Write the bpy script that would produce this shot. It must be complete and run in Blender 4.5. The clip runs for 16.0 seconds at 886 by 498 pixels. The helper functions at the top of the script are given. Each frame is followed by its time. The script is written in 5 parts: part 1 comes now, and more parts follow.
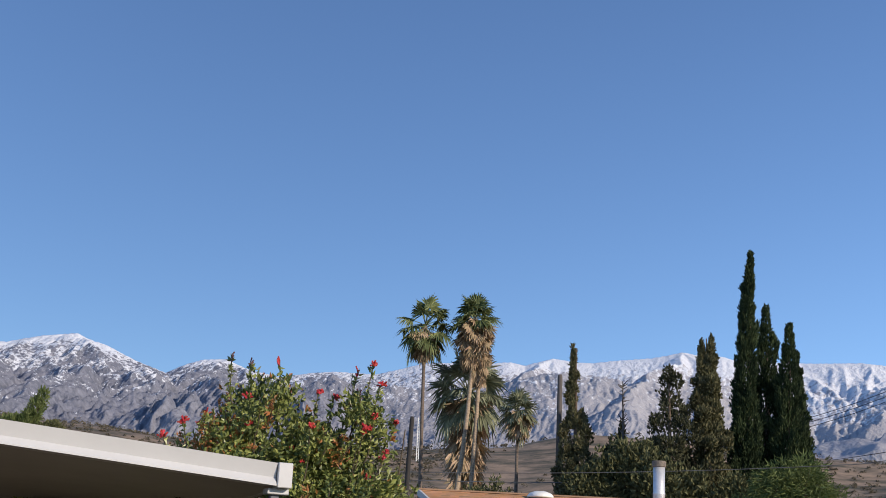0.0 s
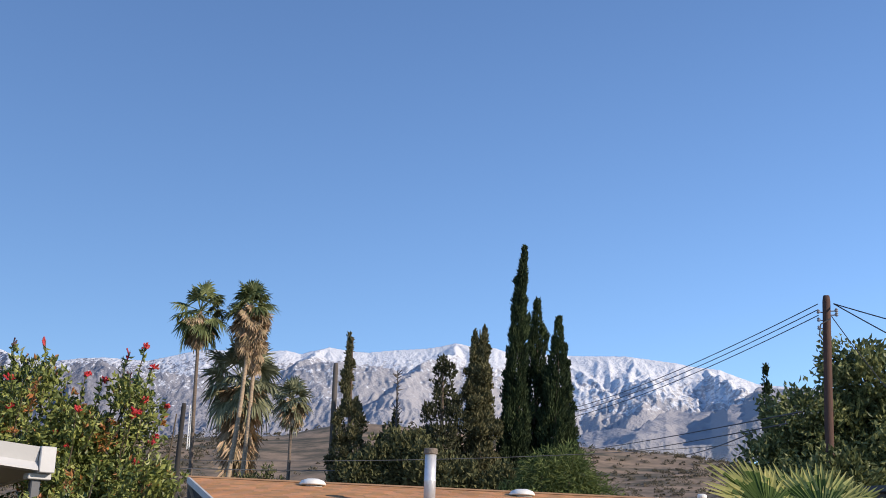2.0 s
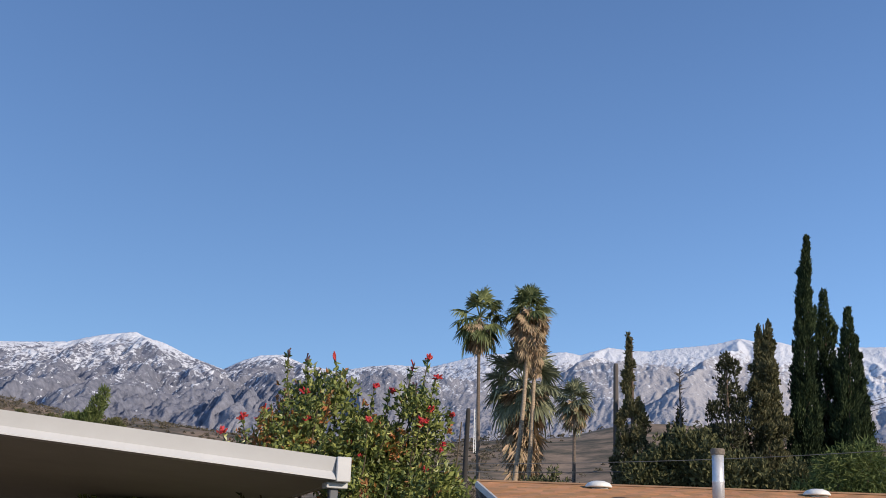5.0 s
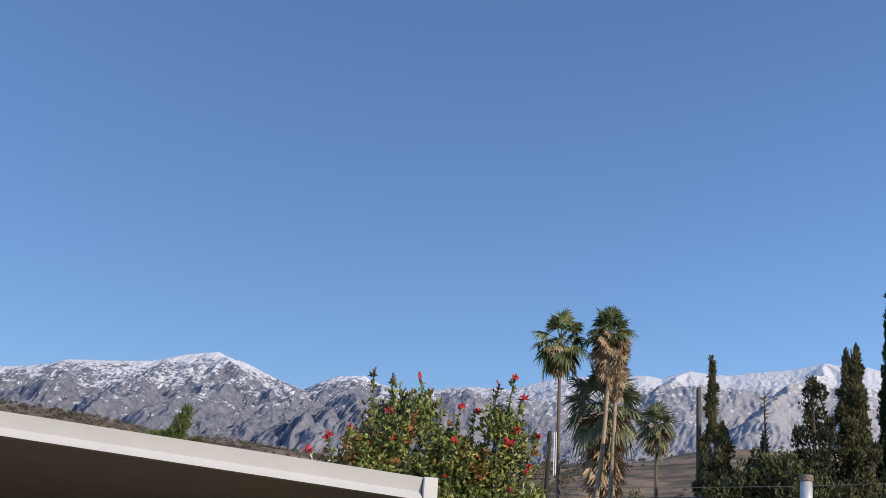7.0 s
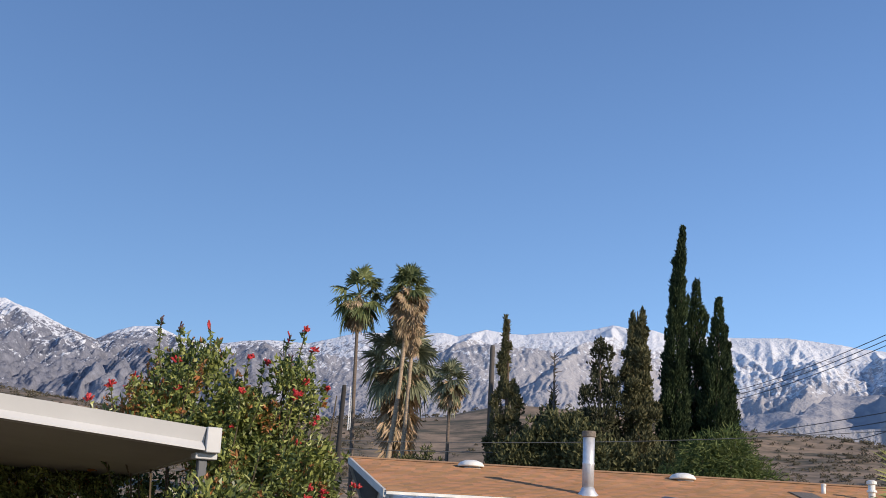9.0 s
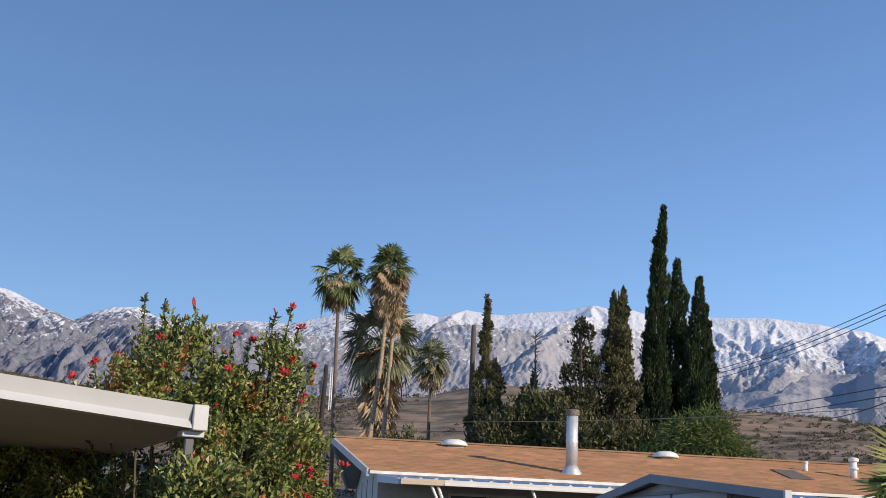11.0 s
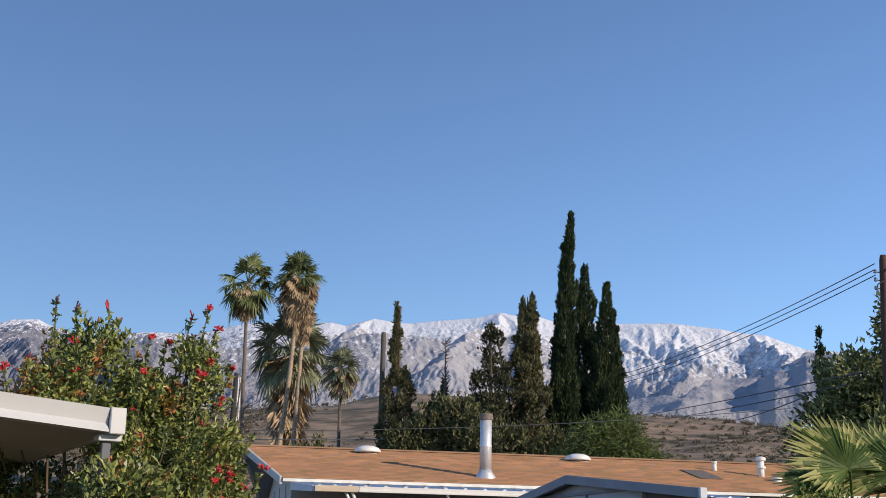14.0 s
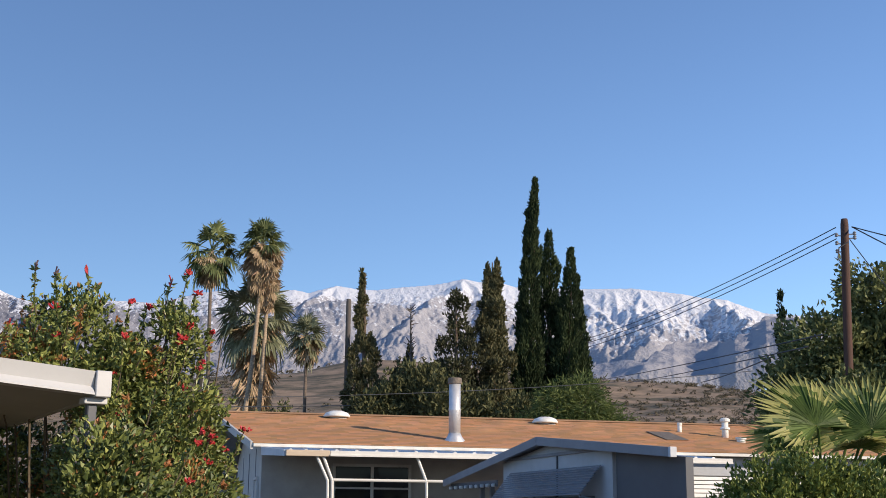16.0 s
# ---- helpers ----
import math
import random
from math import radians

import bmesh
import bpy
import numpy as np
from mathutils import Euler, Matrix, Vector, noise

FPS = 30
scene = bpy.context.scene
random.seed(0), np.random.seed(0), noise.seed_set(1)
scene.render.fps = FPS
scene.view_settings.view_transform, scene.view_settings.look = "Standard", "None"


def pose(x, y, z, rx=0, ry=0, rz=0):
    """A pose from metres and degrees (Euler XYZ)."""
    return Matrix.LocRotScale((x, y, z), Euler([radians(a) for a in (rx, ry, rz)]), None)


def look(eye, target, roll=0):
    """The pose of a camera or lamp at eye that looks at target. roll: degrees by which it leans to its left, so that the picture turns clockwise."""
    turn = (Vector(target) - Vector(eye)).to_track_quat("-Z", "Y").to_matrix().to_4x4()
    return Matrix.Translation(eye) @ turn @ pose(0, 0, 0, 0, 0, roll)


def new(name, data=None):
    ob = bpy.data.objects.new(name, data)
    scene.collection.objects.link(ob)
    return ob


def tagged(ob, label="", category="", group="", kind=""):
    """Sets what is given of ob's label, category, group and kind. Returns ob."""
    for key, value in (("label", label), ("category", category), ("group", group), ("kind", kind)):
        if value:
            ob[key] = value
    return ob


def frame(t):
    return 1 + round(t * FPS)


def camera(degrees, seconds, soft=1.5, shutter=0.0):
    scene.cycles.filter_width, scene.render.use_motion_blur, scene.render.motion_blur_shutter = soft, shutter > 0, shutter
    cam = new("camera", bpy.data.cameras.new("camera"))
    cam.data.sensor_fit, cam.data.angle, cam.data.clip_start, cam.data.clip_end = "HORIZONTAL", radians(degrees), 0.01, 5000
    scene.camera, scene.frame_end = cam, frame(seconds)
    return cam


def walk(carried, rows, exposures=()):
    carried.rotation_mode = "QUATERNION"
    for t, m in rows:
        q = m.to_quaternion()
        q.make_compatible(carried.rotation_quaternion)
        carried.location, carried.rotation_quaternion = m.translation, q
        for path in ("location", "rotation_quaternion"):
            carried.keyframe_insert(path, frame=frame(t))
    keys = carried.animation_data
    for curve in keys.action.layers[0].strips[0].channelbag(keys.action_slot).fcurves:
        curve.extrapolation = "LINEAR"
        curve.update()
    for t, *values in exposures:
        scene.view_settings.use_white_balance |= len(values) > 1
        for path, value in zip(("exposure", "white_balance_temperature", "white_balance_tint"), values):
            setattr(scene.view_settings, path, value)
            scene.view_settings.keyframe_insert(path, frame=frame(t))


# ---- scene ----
cam = camera(38.9, 16.0, soft=0.9)

PATH = [
    (0, (0.147, -0.158, 1.675), (-0.212, 1.738, 2.201), 2.7),
    (0.5, (0.16, -0.152, 1.673), (-0.15, 1.752, 2.2), 2.6),
    (1, (0.146, -0.118, 1.668), (-0.077, 1.798, 2.196), 2.4),
    (1.5, (0.135, -0.114, 1.666), (0.023, 1.813, 2.191), 2.2),
    (2, (0.142, -0.135, 1.654), (0.132, 1.796, 2.176), 1.7),
    (2.5, (0.145, -0.17, 1.649), (0.181, 1.763, 2.163), 1.2),
    (3, (0.129, -0.127, 1.66), (0.132, 1.807, 2.17), 1.1),
    (3.5, (0.1, -0.032, 1.678), (0.006, 1.9, 2.186), 1.4),
    (4, (0.11, -0.03, 1.683), (-0.112, 1.892, 2.189), 1.6),
    (4.5, (0.14, -0.112, 1.681), (-0.201, 1.793, 2.187), 1.7),
    (5, (0.154, -0.186, 1.675), (-0.287, 1.697, 2.185), 2.0),
    (5.2, (0.17, -0.21, 1.668), (-0.3, 1.665, 2.182), 2.0),
    (7.3, (0.088, -0.142, 1.671), (-0.476, 1.7, 2.211), 3.2),
    (7.5, (0.085, -0.149, 1.67), (-0.45, 1.702, 2.207), 3.2),
    (8, (0.11, -0.144, 1.668), (-0.34, 1.734, 2.189), 2.9),
    (8.5, (0.132, -0.129, 1.666), (-0.216, 1.776, 2.168), 2.8),
    (9, (0.136, -0.086, 1.665), (-0.12, 1.837, 2.15), 2.9),
    (9.2, (0.145, -0.067, 1.67), (-0.082, 1.861, 2.149), 2.9),
    (11.5, (0.059, 0.085, 1.65), (-0.165, 2.019, 2.106), 2.4),
    (12, (0.07, 0.163, 1.645), (-0.15, 2.097, 2.105), 2.1),
    (12.5, (0.028, 0.107, 1.634), (-0.179, 2.041, 2.101), 1.8),
    (13, (-0.022, 0.052, 1.619), (-0.208, 1.987, 2.092), 1.6),
    (13.5, (0.007, 0.112, 1.616), (-0.135, 2.049, 2.095), 1.3),
    (14, (-0.019, 0.082, 1.608), (-0.096, 2.023, 2.082), 1.2),
    (14.5, (-0.029, 0.015, 1.587), (-0.027, 1.961, 2.048), 0.9),
    (15, (-0.045, 0.011, 1.586), (0.021, 1.963, 2.019), 0.6),
    (15.5, (-0.099, -0.003, 1.57), (-0.027, 1.953, 1.98), 0.4),
    (16, (-0.113, -0.009, 1.566), (-0.13, 1.945, 1.989), 0.5),
]
walk(cam, [(t, look(eye, target, roll)) for t, eye, target, roll in PATH], [(0, 0.05, 6250, 15), (1, 0.1, 6250, 15), (2, 0.22, 6300, 15), (3.5, 0.16, 6300, 15), (4.5, 0.06, 6300, 15), (7.5, 0.0, 6250, 15), (9, 0.12, 6400, 15), (12.5, 0.08, 6450, 15), (14.5, 0.08, 6500, 15), (15.5, 0.22, 6550, 15), (16, 0.2, 6550, 15)])

# ---- light ----
SUN_DIR = Vector((0.885, -0.465, 0.395)).normalized()
world = bpy.data.worlds.new("world")
scene.world = world
world.use_nodes = True
wn = world.node_tree.nodes
sky = wn.new("ShaderNodeTexSky")
sky.sky_type = "NISHITA"
sky.sun_disc = False
sky.sun_elevation = math.asin(SUN_DIR.z)
sky.sun_rotation = -math.atan2(SUN_DIR.x, SUN_DIR.y)
sky.altitude = 700
sky.air_density = 1.0
sky.dust_density = 0.0
sky.ozone_density = 4.5
wn["Background"].inputs["Strength"].default_value = 0.15
world.node_tree.links.new(sky.outputs[0], wn["Background"].inputs["Color"])
sun = new("sun", bpy.data.lights.new("sun", "SUN"))
sun.data.energy = 4.6
sun.data.angle = radians(0.5)
sun.data.color = (1.0, 0.87, 0.69)
sun.matrix_world = look(tuple(SUN_DIR * 200), (0, 0, 0))


# ---- materials ----
def mat(name, a, b=None, rough=0.7, metal=0.0, scale=6.0, detail=6.0, bump=0.0, bump_scale=None, island=0.0, leaf=0.0, spec=0.5, per_object=0.0, stretch=None):
    """Noise-mixed colours a and b, bump, and variation by mesh island or object; leaf: share of light let through."""
    m = bpy.data.materials.new(name)
    m.use_nodes = True
    t = m.node_tree
    n, l = t.nodes, t.links
    p = n["Principled BSDF"]
    p.inputs["Roughness"].default_value = rough
    p.inputs["Metallic"].default_value = metal
    p.inputs["Specular IOR Level"].default_value = spec
    co = n.new("ShaderNodeTexCoord")
    src = co.outputs["Object"]
    if stretch:
        mp = n.new("ShaderNodeMapping")
        mp.inputs["Scale"].default_value = stretch
        l.new(src, mp.inputs["Vector"])
        src = mp.outputs["Vector"]
    nz = n.new("ShaderNodeTexNoise")
    nz.inputs["Scale"].default_value = scale
    nz.inputs["Detail"].default_value = detail
    nz.inputs["Roughness"].default_value = 0.65
    l.new(src, nz.inputs["Vector"])
    ramp = n.new("ShaderNodeValToRGB")
    ramp.color_ramp.elements[0].position, ramp.color_ramp.elements[1].position = 0.32, 0.68
    b = b or tuple(c * 0.75 for c in a)
    ramp.color_ramp.elements[0].color = (*b, 1)
    ramp.color_ramp.elements[1].color = (*a, 1)
    l.new(nz.outputs["Fac"], ramp.inputs["Fac"])
    col = ramp.outputs["Color"]
    if island or per_object:
        if island:
            g = n.new("ShaderNodeNewGeometry")
            rnd = g.outputs["Random Per Island"]
        else:
            g = n.new("ShaderNodeObjectInfo")
            rnd = g.outputs["Random"]
        k = island or per_object
        mr = n.new("ShaderNodeMapRange")
        mr.inputs["To Min"].default_value, mr.inputs["To Max"].default_value = 1 - k, 1 + k
        l.new(rnd, mr.inputs["Value"])
        hs = n.new("ShaderNodeHueSaturation")
        l.new(col, hs.inputs["Color"])
        l.new(mr.outputs["Result"], hs.inputs["Value"])
        mr2 = n.new("ShaderNodeMapRange")
        mr2.inputs["To Min"].default_value, mr2.inputs["To Max"].default_value = 0.5 + 0.04 * k, 0.5 - 0.04 * k
        l.new(rnd, mr2.inputs["Value"])
        l.new(mr2.outputs["Result"], hs.inputs["Hue"])
        col = hs.outputs["Color"]
    l.new(col, p.inputs["Base Color"])
    if bump:
        nb = n.new("ShaderNodeTexNoise")
        nb.inputs["Scale"].default_value = bump_scale or scale * 8
        nb.inputs["Detail"].default_value = 5
        l.new(src, nb.inputs["Vector"])
        bp = n.new("ShaderNodeBump")
        bp.inputs["Strength"].default_value = bump
        bp.inputs["Distance"].default_value = 0.02
        l.new(nb.outputs["Fac"], bp.inputs["Height"])
        l.new(bp.outputs["Normal"], p.inputs["Normal"])
    if leaf:
        tr = n.new("ShaderNodeBsdfTranslucent")
        l.new(col, tr.inputs["Color"])
        mx = n.new("ShaderNodeMixShader")
        mx.inputs["Fac"].default_value = leaf
        l.new(p.outputs["BSDF"], mx.inputs[1])
        l.new(tr.outputs["BSDF"], mx.inputs[2])
        l.new(mx.outputs["Shader"], n["Material Output"].inputs["Surface"])
    return m


M_WHITE = mat("white_enamel", (0.53, 0.53, 0.52), (0.49, 0.49, 0.48), 0.42, scale=3, bump=0.03, bump_scale=40)
M_CREAM = mat("cream_white_paint", (0.74, 0.715, 0.65), (0.66, 0.635, 0.575), 0.5, scale=3, bump=0.03, bump_scale=40)
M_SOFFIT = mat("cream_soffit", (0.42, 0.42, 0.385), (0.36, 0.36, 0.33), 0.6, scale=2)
M_GREYPAINT = mat("grey_paint", (0.25, 0.26, 0.28), (0.20, 0.21, 0.23), 0.6, scale=3, bump=0.05)
M_DARKPANEL = mat("charcoal_panel", (0.11, 0.115, 0.125), (0.09, 0.095, 0.105), 0.6, scale=2, bump=0.05)
# near-black brown: the deep shade under the cover is put into this colour
M_SHADEWALL = mat("shade_darkened_brown_wall", (0.055, 0.047, 0.04), (0.04, 0.033, 0.028), 0.8, scale=3, bump=0.1)
M_STUCCO = mat("pale_grey_siding", (0.60, 0.62, 0.64), (0.52, 0.54, 0.56), 0.7, scale=4, bump=0.1)
M_SHEDWALL = mat("pale_slate_siding", (0.47, 0.49, 0.51), (0.40, 0.42, 0.44), 0.65, scale=4, bump=0.1)
M_GABLE = mat("weathered_pale_siding", (0.56, 0.54, 0.50), (0.47, 0.45, 0.415), 0.75, scale=4, bump=0.1)
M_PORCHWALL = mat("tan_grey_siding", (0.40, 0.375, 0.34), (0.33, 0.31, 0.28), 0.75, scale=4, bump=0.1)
M_SIDING = mat("white_lap_siding", (0.80, 0.80, 0.78), (0.72, 0.72, 0.70), 0.55, scale=5, per_object=0.04)
M_TAN = mat("tan_weathered_board", (0.62, 0.50, 0.36), (0.52, 0.41, 0.29), 0.7, scale=5, stretch=(1, 6, 6))
M_SHINGLE = mat("terracotta_shingle", (0.47, 0.255, 0.12), (0.36, 0.185, 0.085), 0.9, scale=1.3, bump=0.25, bump_scale=60, island=0.2)
M_TAB = mat("terracotta_shingle_tab", (0.47, 0.255, 0.12), (0.36, 0.185, 0.085), 0.9, scale=1.3, bump=0.25, bump_scale=60, per_object=0.2)
M_GALV = mat("galvanised_steel", (0.66, 0.67, 0.68), (0.50, 0.51, 0.53), 0.5, 0.5, scale=7, bump=0.04)
M_RUST = mat("rusted_cap", (0.24, 0.20, 0.155), (0.12, 0.10, 0.085), 0.8, 0.3, scale=25)
M_VENT = mat("white_vent", (0.78, 0.77, 0.72), (0.66, 0.65, 0.60), 0.5, scale=9)
M_BLUEAWN = mat("slate_blue_awning", (0.19, 0.215, 0.25), (0.145, 0.17, 0.20), 0.45, scale=4, per_object=0.1)
M_GLASS = mat("dark_glass", (0.01, 0.011, 0.0125), (0.015, 0.016, 0.0175), 0.08, scale=2, spec=0.2)
M_CURTAIN = mat("pale_curtain", (0.55, 0.53, 0.48), (0.42, 0.40, 0.36), 0.9, scale=14, stretch=(6, 6, 0.3))
M_POLE = mat("brown_treated_pole", (0.095, 0.045, 0.03), (0.055, 0.03, 0.022), 0.85, scale=5, stretch=(8, 8, 0.6), bump=0.3, bump_scale=9)
M_GREYPOLE = mat("weathered_grey_pole", (0.12, 0.105, 0.095), (0.08, 0.07, 0.062), 0.9, scale=4, stretch=(8, 8, 0.6), bump=0.3, bump_scale=9)
M_DARKPOLE = mat("dark_creosote_pole", (0.04, 0.035, 0.03), (0.025, 0.022, 0.02), 0.9, scale=5, stretch=(8, 8, 0.6), bump=0.3, bump_scale=9)
M_WIRE = mat("black_cable", (0.05, 0.05, 0.054), (0.035, 0.035, 0.038), 0.6)
M_PALEWIRE = mat("pale_cable", (0.13, 0.13, 0.13), (0.10, 0.10, 0.10), 0.6)
M_BARK = mat("brown_bark", (0.16, 0.115, 0.08), (0.09, 0.065, 0.045), 0.95, scale=6, stretch=(3, 3, 1), bump=0.5)
M_PALMTRUNK = mat("palm_trunk", (0.20, 0.155, 0.12), (0.11, 0.085, 0.065), 0.95, scale=3, stretch=(2, 2, 8), bump=0.5)
M_PALETRUNK = mat("pale_tan_palm_trunk", (0.50, 0.39, 0.27), (0.24, 0.175, 0.115), 0.95, scale=3, stretch=(2, 2, 8), bump=0.5)
M_THATCH = mat("dead_palm_thatch", (0.53, 0.41, 0.26), (0.24, 0.17, 0.105), 0.9, scale=2, island=0.35, leaf=0.2, spec=0.2)
M_PALM = mat("palm_green", (0.25, 0.28, 0.115), (0.085, 0.11, 0.042), 0.5, scale=1.5, island=0.4, leaf=0.2, spec=0.2)
M_GREYPALM = mat("grey_green_palm", (0.36, 0.37, 0.23), (0.15, 0.165, 0.09), 0.55, scale=1.5, island=0.4, leaf=0.25, spec=0.2)
M_NEARPALM = mat("fan_palm_leaf", (0.11, 0.165, 0.04), (0.045, 0.075, 0.02), 0.5, scale=4, island=0.25, leaf=0.25, spec=0.12)
# sunlight on the fan tips, painted as a paler yellow than the leaf body
M_SUNTIP = mat("sunlit_leaf_tip", (0.56, 0.52, 0.19), (0.24, 0.28, 0.08), 0.5, scale=5, island=0.25, leaf=0.45, spec=0.2)
M_CYPRESS = mat("cypress_dark_green", (0.0595, 0.085, 0.034), (0.0204, 0.034, 0.0153), 0.8, scale=0.8, island=0.4, leaf=0.1, spec=0.2)
M_CONIFER = mat("dusty_conifer_green", (0.17, 0.157, 0.0765), (0.0723, 0.0748, 0.0357), 0.85, scale=0.6, island=0.4, leaf=0.12, spec=0.2)
M_DARKCONIFER = mat("dark_conifer_green", (0.088, 0.0896, 0.0464), (0.04, 0.044, 0.024), 0.85, scale=0.6, island=0.4, leaf=0.1, spec=0.2)
M_SHRUB = mat("dull_shrub_green", (0.165, 0.165, 0.075), (0.06, 0.068, 0.03), 0.85, scale=0.6, island=0.4, leaf=0.15, spec=0.2)
M_PEPPER = mat("feathery_light_green", (0.209, 0.247, 0.0855), (0.095, 0.138, 0.0427), 0.7, scale=0.8, island=0.3, leaf=0.25, spec=0.2)
M_BROADLEAF = mat("broad_leaf_green", (0.26, 0.285, 0.12), (0.085, 0.105, 0.04), 0.45, scale=0.7, island=0.45, leaf=0.3, spec=0.2)
M_GLOSSY = mat("glossy_leaf_green", (0.228, 0.261, 0.0665), (0.095, 0.138, 0.0333), 0.3, scale=2.5, island=0.45, leaf=0.14, spec=0.2)
M_HONEY = mat("honeysuckle_leaf", (0.275, 0.305, 0.085), (0.07, 0.102, 0.03), 0.38, scale=2.0, island=0.5, leaf=0.1, spec=0.35)
M_RUSTLEAF = mat("russet_leaf", (0.46, 0.19, 0.05), (0.25, 0.12, 0.04), 0.6, scale=2.0, island=0.4, leaf=0.25)
M_FLOWER = mat("scarlet_flower", (0.66, 0.075, 0.06), (0.50, 0.035, 0.035), 0.5, scale=8, island=0.3, leaf=0.3)
M_BUD = mat("dark_plum_bud", (0.09, 0.03, 0.035), (0.05, 0.02, 0.025), 0.6, scale=8)
M_TWIG = mat("green_brown_twig", (0.12, 0.09, 0.05), (0.07, 0.05, 0.03), 0.8, scale=8)


def terrain_mat():
    m = mat("dry_hillside", (0.33, 0.235, 0.155), (0.13, 0.098, 0.068), 0.95, scale=0.45, detail=12, bump=0.9, bump_scale=1.5)
    n, l = m.node_tree.nodes, m.node_tree.links
    p = n["Principled BSDF"]
    src = p.inputs["Base Color"].links[0].from_socket
    co = n["Texture Coordinate"]
    nz = n.new("ShaderNodeTexNoise")
    nz.inputs["Scale"].default_value, nz.inputs["Detail"].default_value = 0.30, 9
    nz.inputs["Roughness"].default_value = 0.7
    mp = n.new("ShaderNodeMapping")
    mp.inputs["Scale"].default_value = (0.4, 1, 1.6)
    l.new(co.outputs["Object"], mp.inputs["Vector"])
    l.new(mp.outputs["Vector"], nz.inputs["Vector"])
    r = n.new("ShaderNodeValToRGB")
    r.color_ramp.elements[0].position, r.color_ramp.elements[1].position = 0.46, 0.60
    l.new(nz.outputs["Fac"], r.inputs["Fac"])
    mx = n.new("ShaderNodeMixRGB")
    mx.inputs["Color2"].default_value = (0.055, 0.052, 0.032, 1)
    l.new(r.outputs["Color"], mx.inputs["Fac"])
    l.new(src, mx.inputs["Color1"])
    l.new(mx.outputs["Color"], p.inputs["Base Color"])
    return m


def mountain_mat():
    """Grey rock with scrub, haze painted into its bluish colour, and snow that lies higher up, on gentler ground, in
    patches and down-slope streaks.
    """
    m = mat("hazy_mountain_rock", (0.235, 0.243, 0.288), (0.105, 0.114, 0.145), 0.95, scale=0.06, detail=12, bump=0.7, bump_scale=0.15, spec=0.1)
    m.node_tree.nodes["Bump"].inputs["Distance"].default_value = 6
    n, l = m.node_tree.nodes, m.node_tree.links
    p = n["Principled BSDF"]
    src = p.inputs["Base Color"].links[0].from_socket
    co = n["Texture Coordinate"]

    def math_node(op, a, b):
        q = n.new("ShaderNodeMath")
        q.operation = op
        for k, v in enumerate((a, b)):
            if isinstance(v, (int, float)):
                q.inputs[k].default_value = v
            else:
                l.new(v, q.inputs[k])
        return q.outputs[0]

    def spread(value, lo, hi, a=0.0, b=1.0):
        q = n.new("ShaderNodeMapRange")
        for key, v in (("From Min", lo), ("From Max", hi), ("To Min", a), ("To Max", b)):
            q.inputs[key].default_value = v
        l.new(value, q.inputs["Value"])
        return q.outputs["Result"]

    def fuzz(scale, detail, rough, gain, stretch=(1, 1, 1), turn=0.0):
        mp = n.new("ShaderNodeMapping")
        mp.inputs["Scale"].default_value = stretch
        mp.inputs["Rotation"].default_value = (0, 0, radians(turn))
        l.new(co.outputs["Object"], mp.inputs["Vector"])
        q = n.new("ShaderNodeTexNoise")
        q.inputs["Scale"].default_value, q.inputs["Detail"].default_value, q.inputs["Roughness"].default_value = scale, detail, rough
        l.new(mp.outputs["Vector"], q.inputs["Vector"])
        return math_node("MULTIPLY", math_node("SUBTRACT", q.outputs["Fac"], 0.5), gain)

    sep = n.new("ShaderNodeSeparateXYZ")
    l.new(co.outputs["Object"], sep.inputs[0])
    geo = n.new("ShaderNodeNewGeometry")
    nrm = n.new("ShaderNodeSeparateXYZ")
    l.new(geo.outputs["Normal"], nrm.inputs[0])
    snow = spread(sep.outputs["Z"], 280, 600, 0.04, 0.70)
    for term in (fuzz(0.05, 9, 0.75, 2.0), fuzz(0.10, 6, 0.75, 2.9, (1, 0.35, 0.35)), fuzz(0.0055, 3, 0.5, 1.2), spread(nrm.outputs["Z"], 0.6, 1.0, -0.12, 0.16), spread(sep.outputs["X"], -1150, -750, -0.03, -0.16), math_node("MULTIPLY", spread(sep.outputs["X"], 0, 350, 0.0, 0.34), spread(sep.outputs["Y"], 2480, 2650)), math_node("MULTIPLY", spread(sep.outputs["X"], 200, 350), spread(sep.outputs["Y"], 2450, 2600, -0.22, 0.0)), spread(sep.outputs["Z"], 545, 615, 0.0, 0.65)):
        snow = math_node("ADD", snow, term)
    r = n.new("ShaderNodeValToRGB")
    r.color_ramp.elements[0].position, r.color_ramp.elements[1].position = 0.47, 0.66
    l.new(snow, r.inputs["Fac"])
    # rock mixed paler towards +X, as haze would lift its dark slopes
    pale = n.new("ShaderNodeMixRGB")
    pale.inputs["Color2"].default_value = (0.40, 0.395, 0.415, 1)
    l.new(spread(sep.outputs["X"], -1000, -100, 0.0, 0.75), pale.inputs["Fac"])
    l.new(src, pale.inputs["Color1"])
    mx = n.new("ShaderNodeMixRGB")
    mx.inputs["Color2"].default_value = (0.63, 0.655, 0.70, 1)
    l.new(r.outputs["Color"], mx.inputs["Fac"])
    l.new(pale.outputs["Color"], mx.inputs["Color1"])
    l.new(mx.outputs["Color"], p.inputs["Base Color"])
    return m


M_TERRAIN = terrain_mat()
M_MOUNTAIN = mountain_mat()


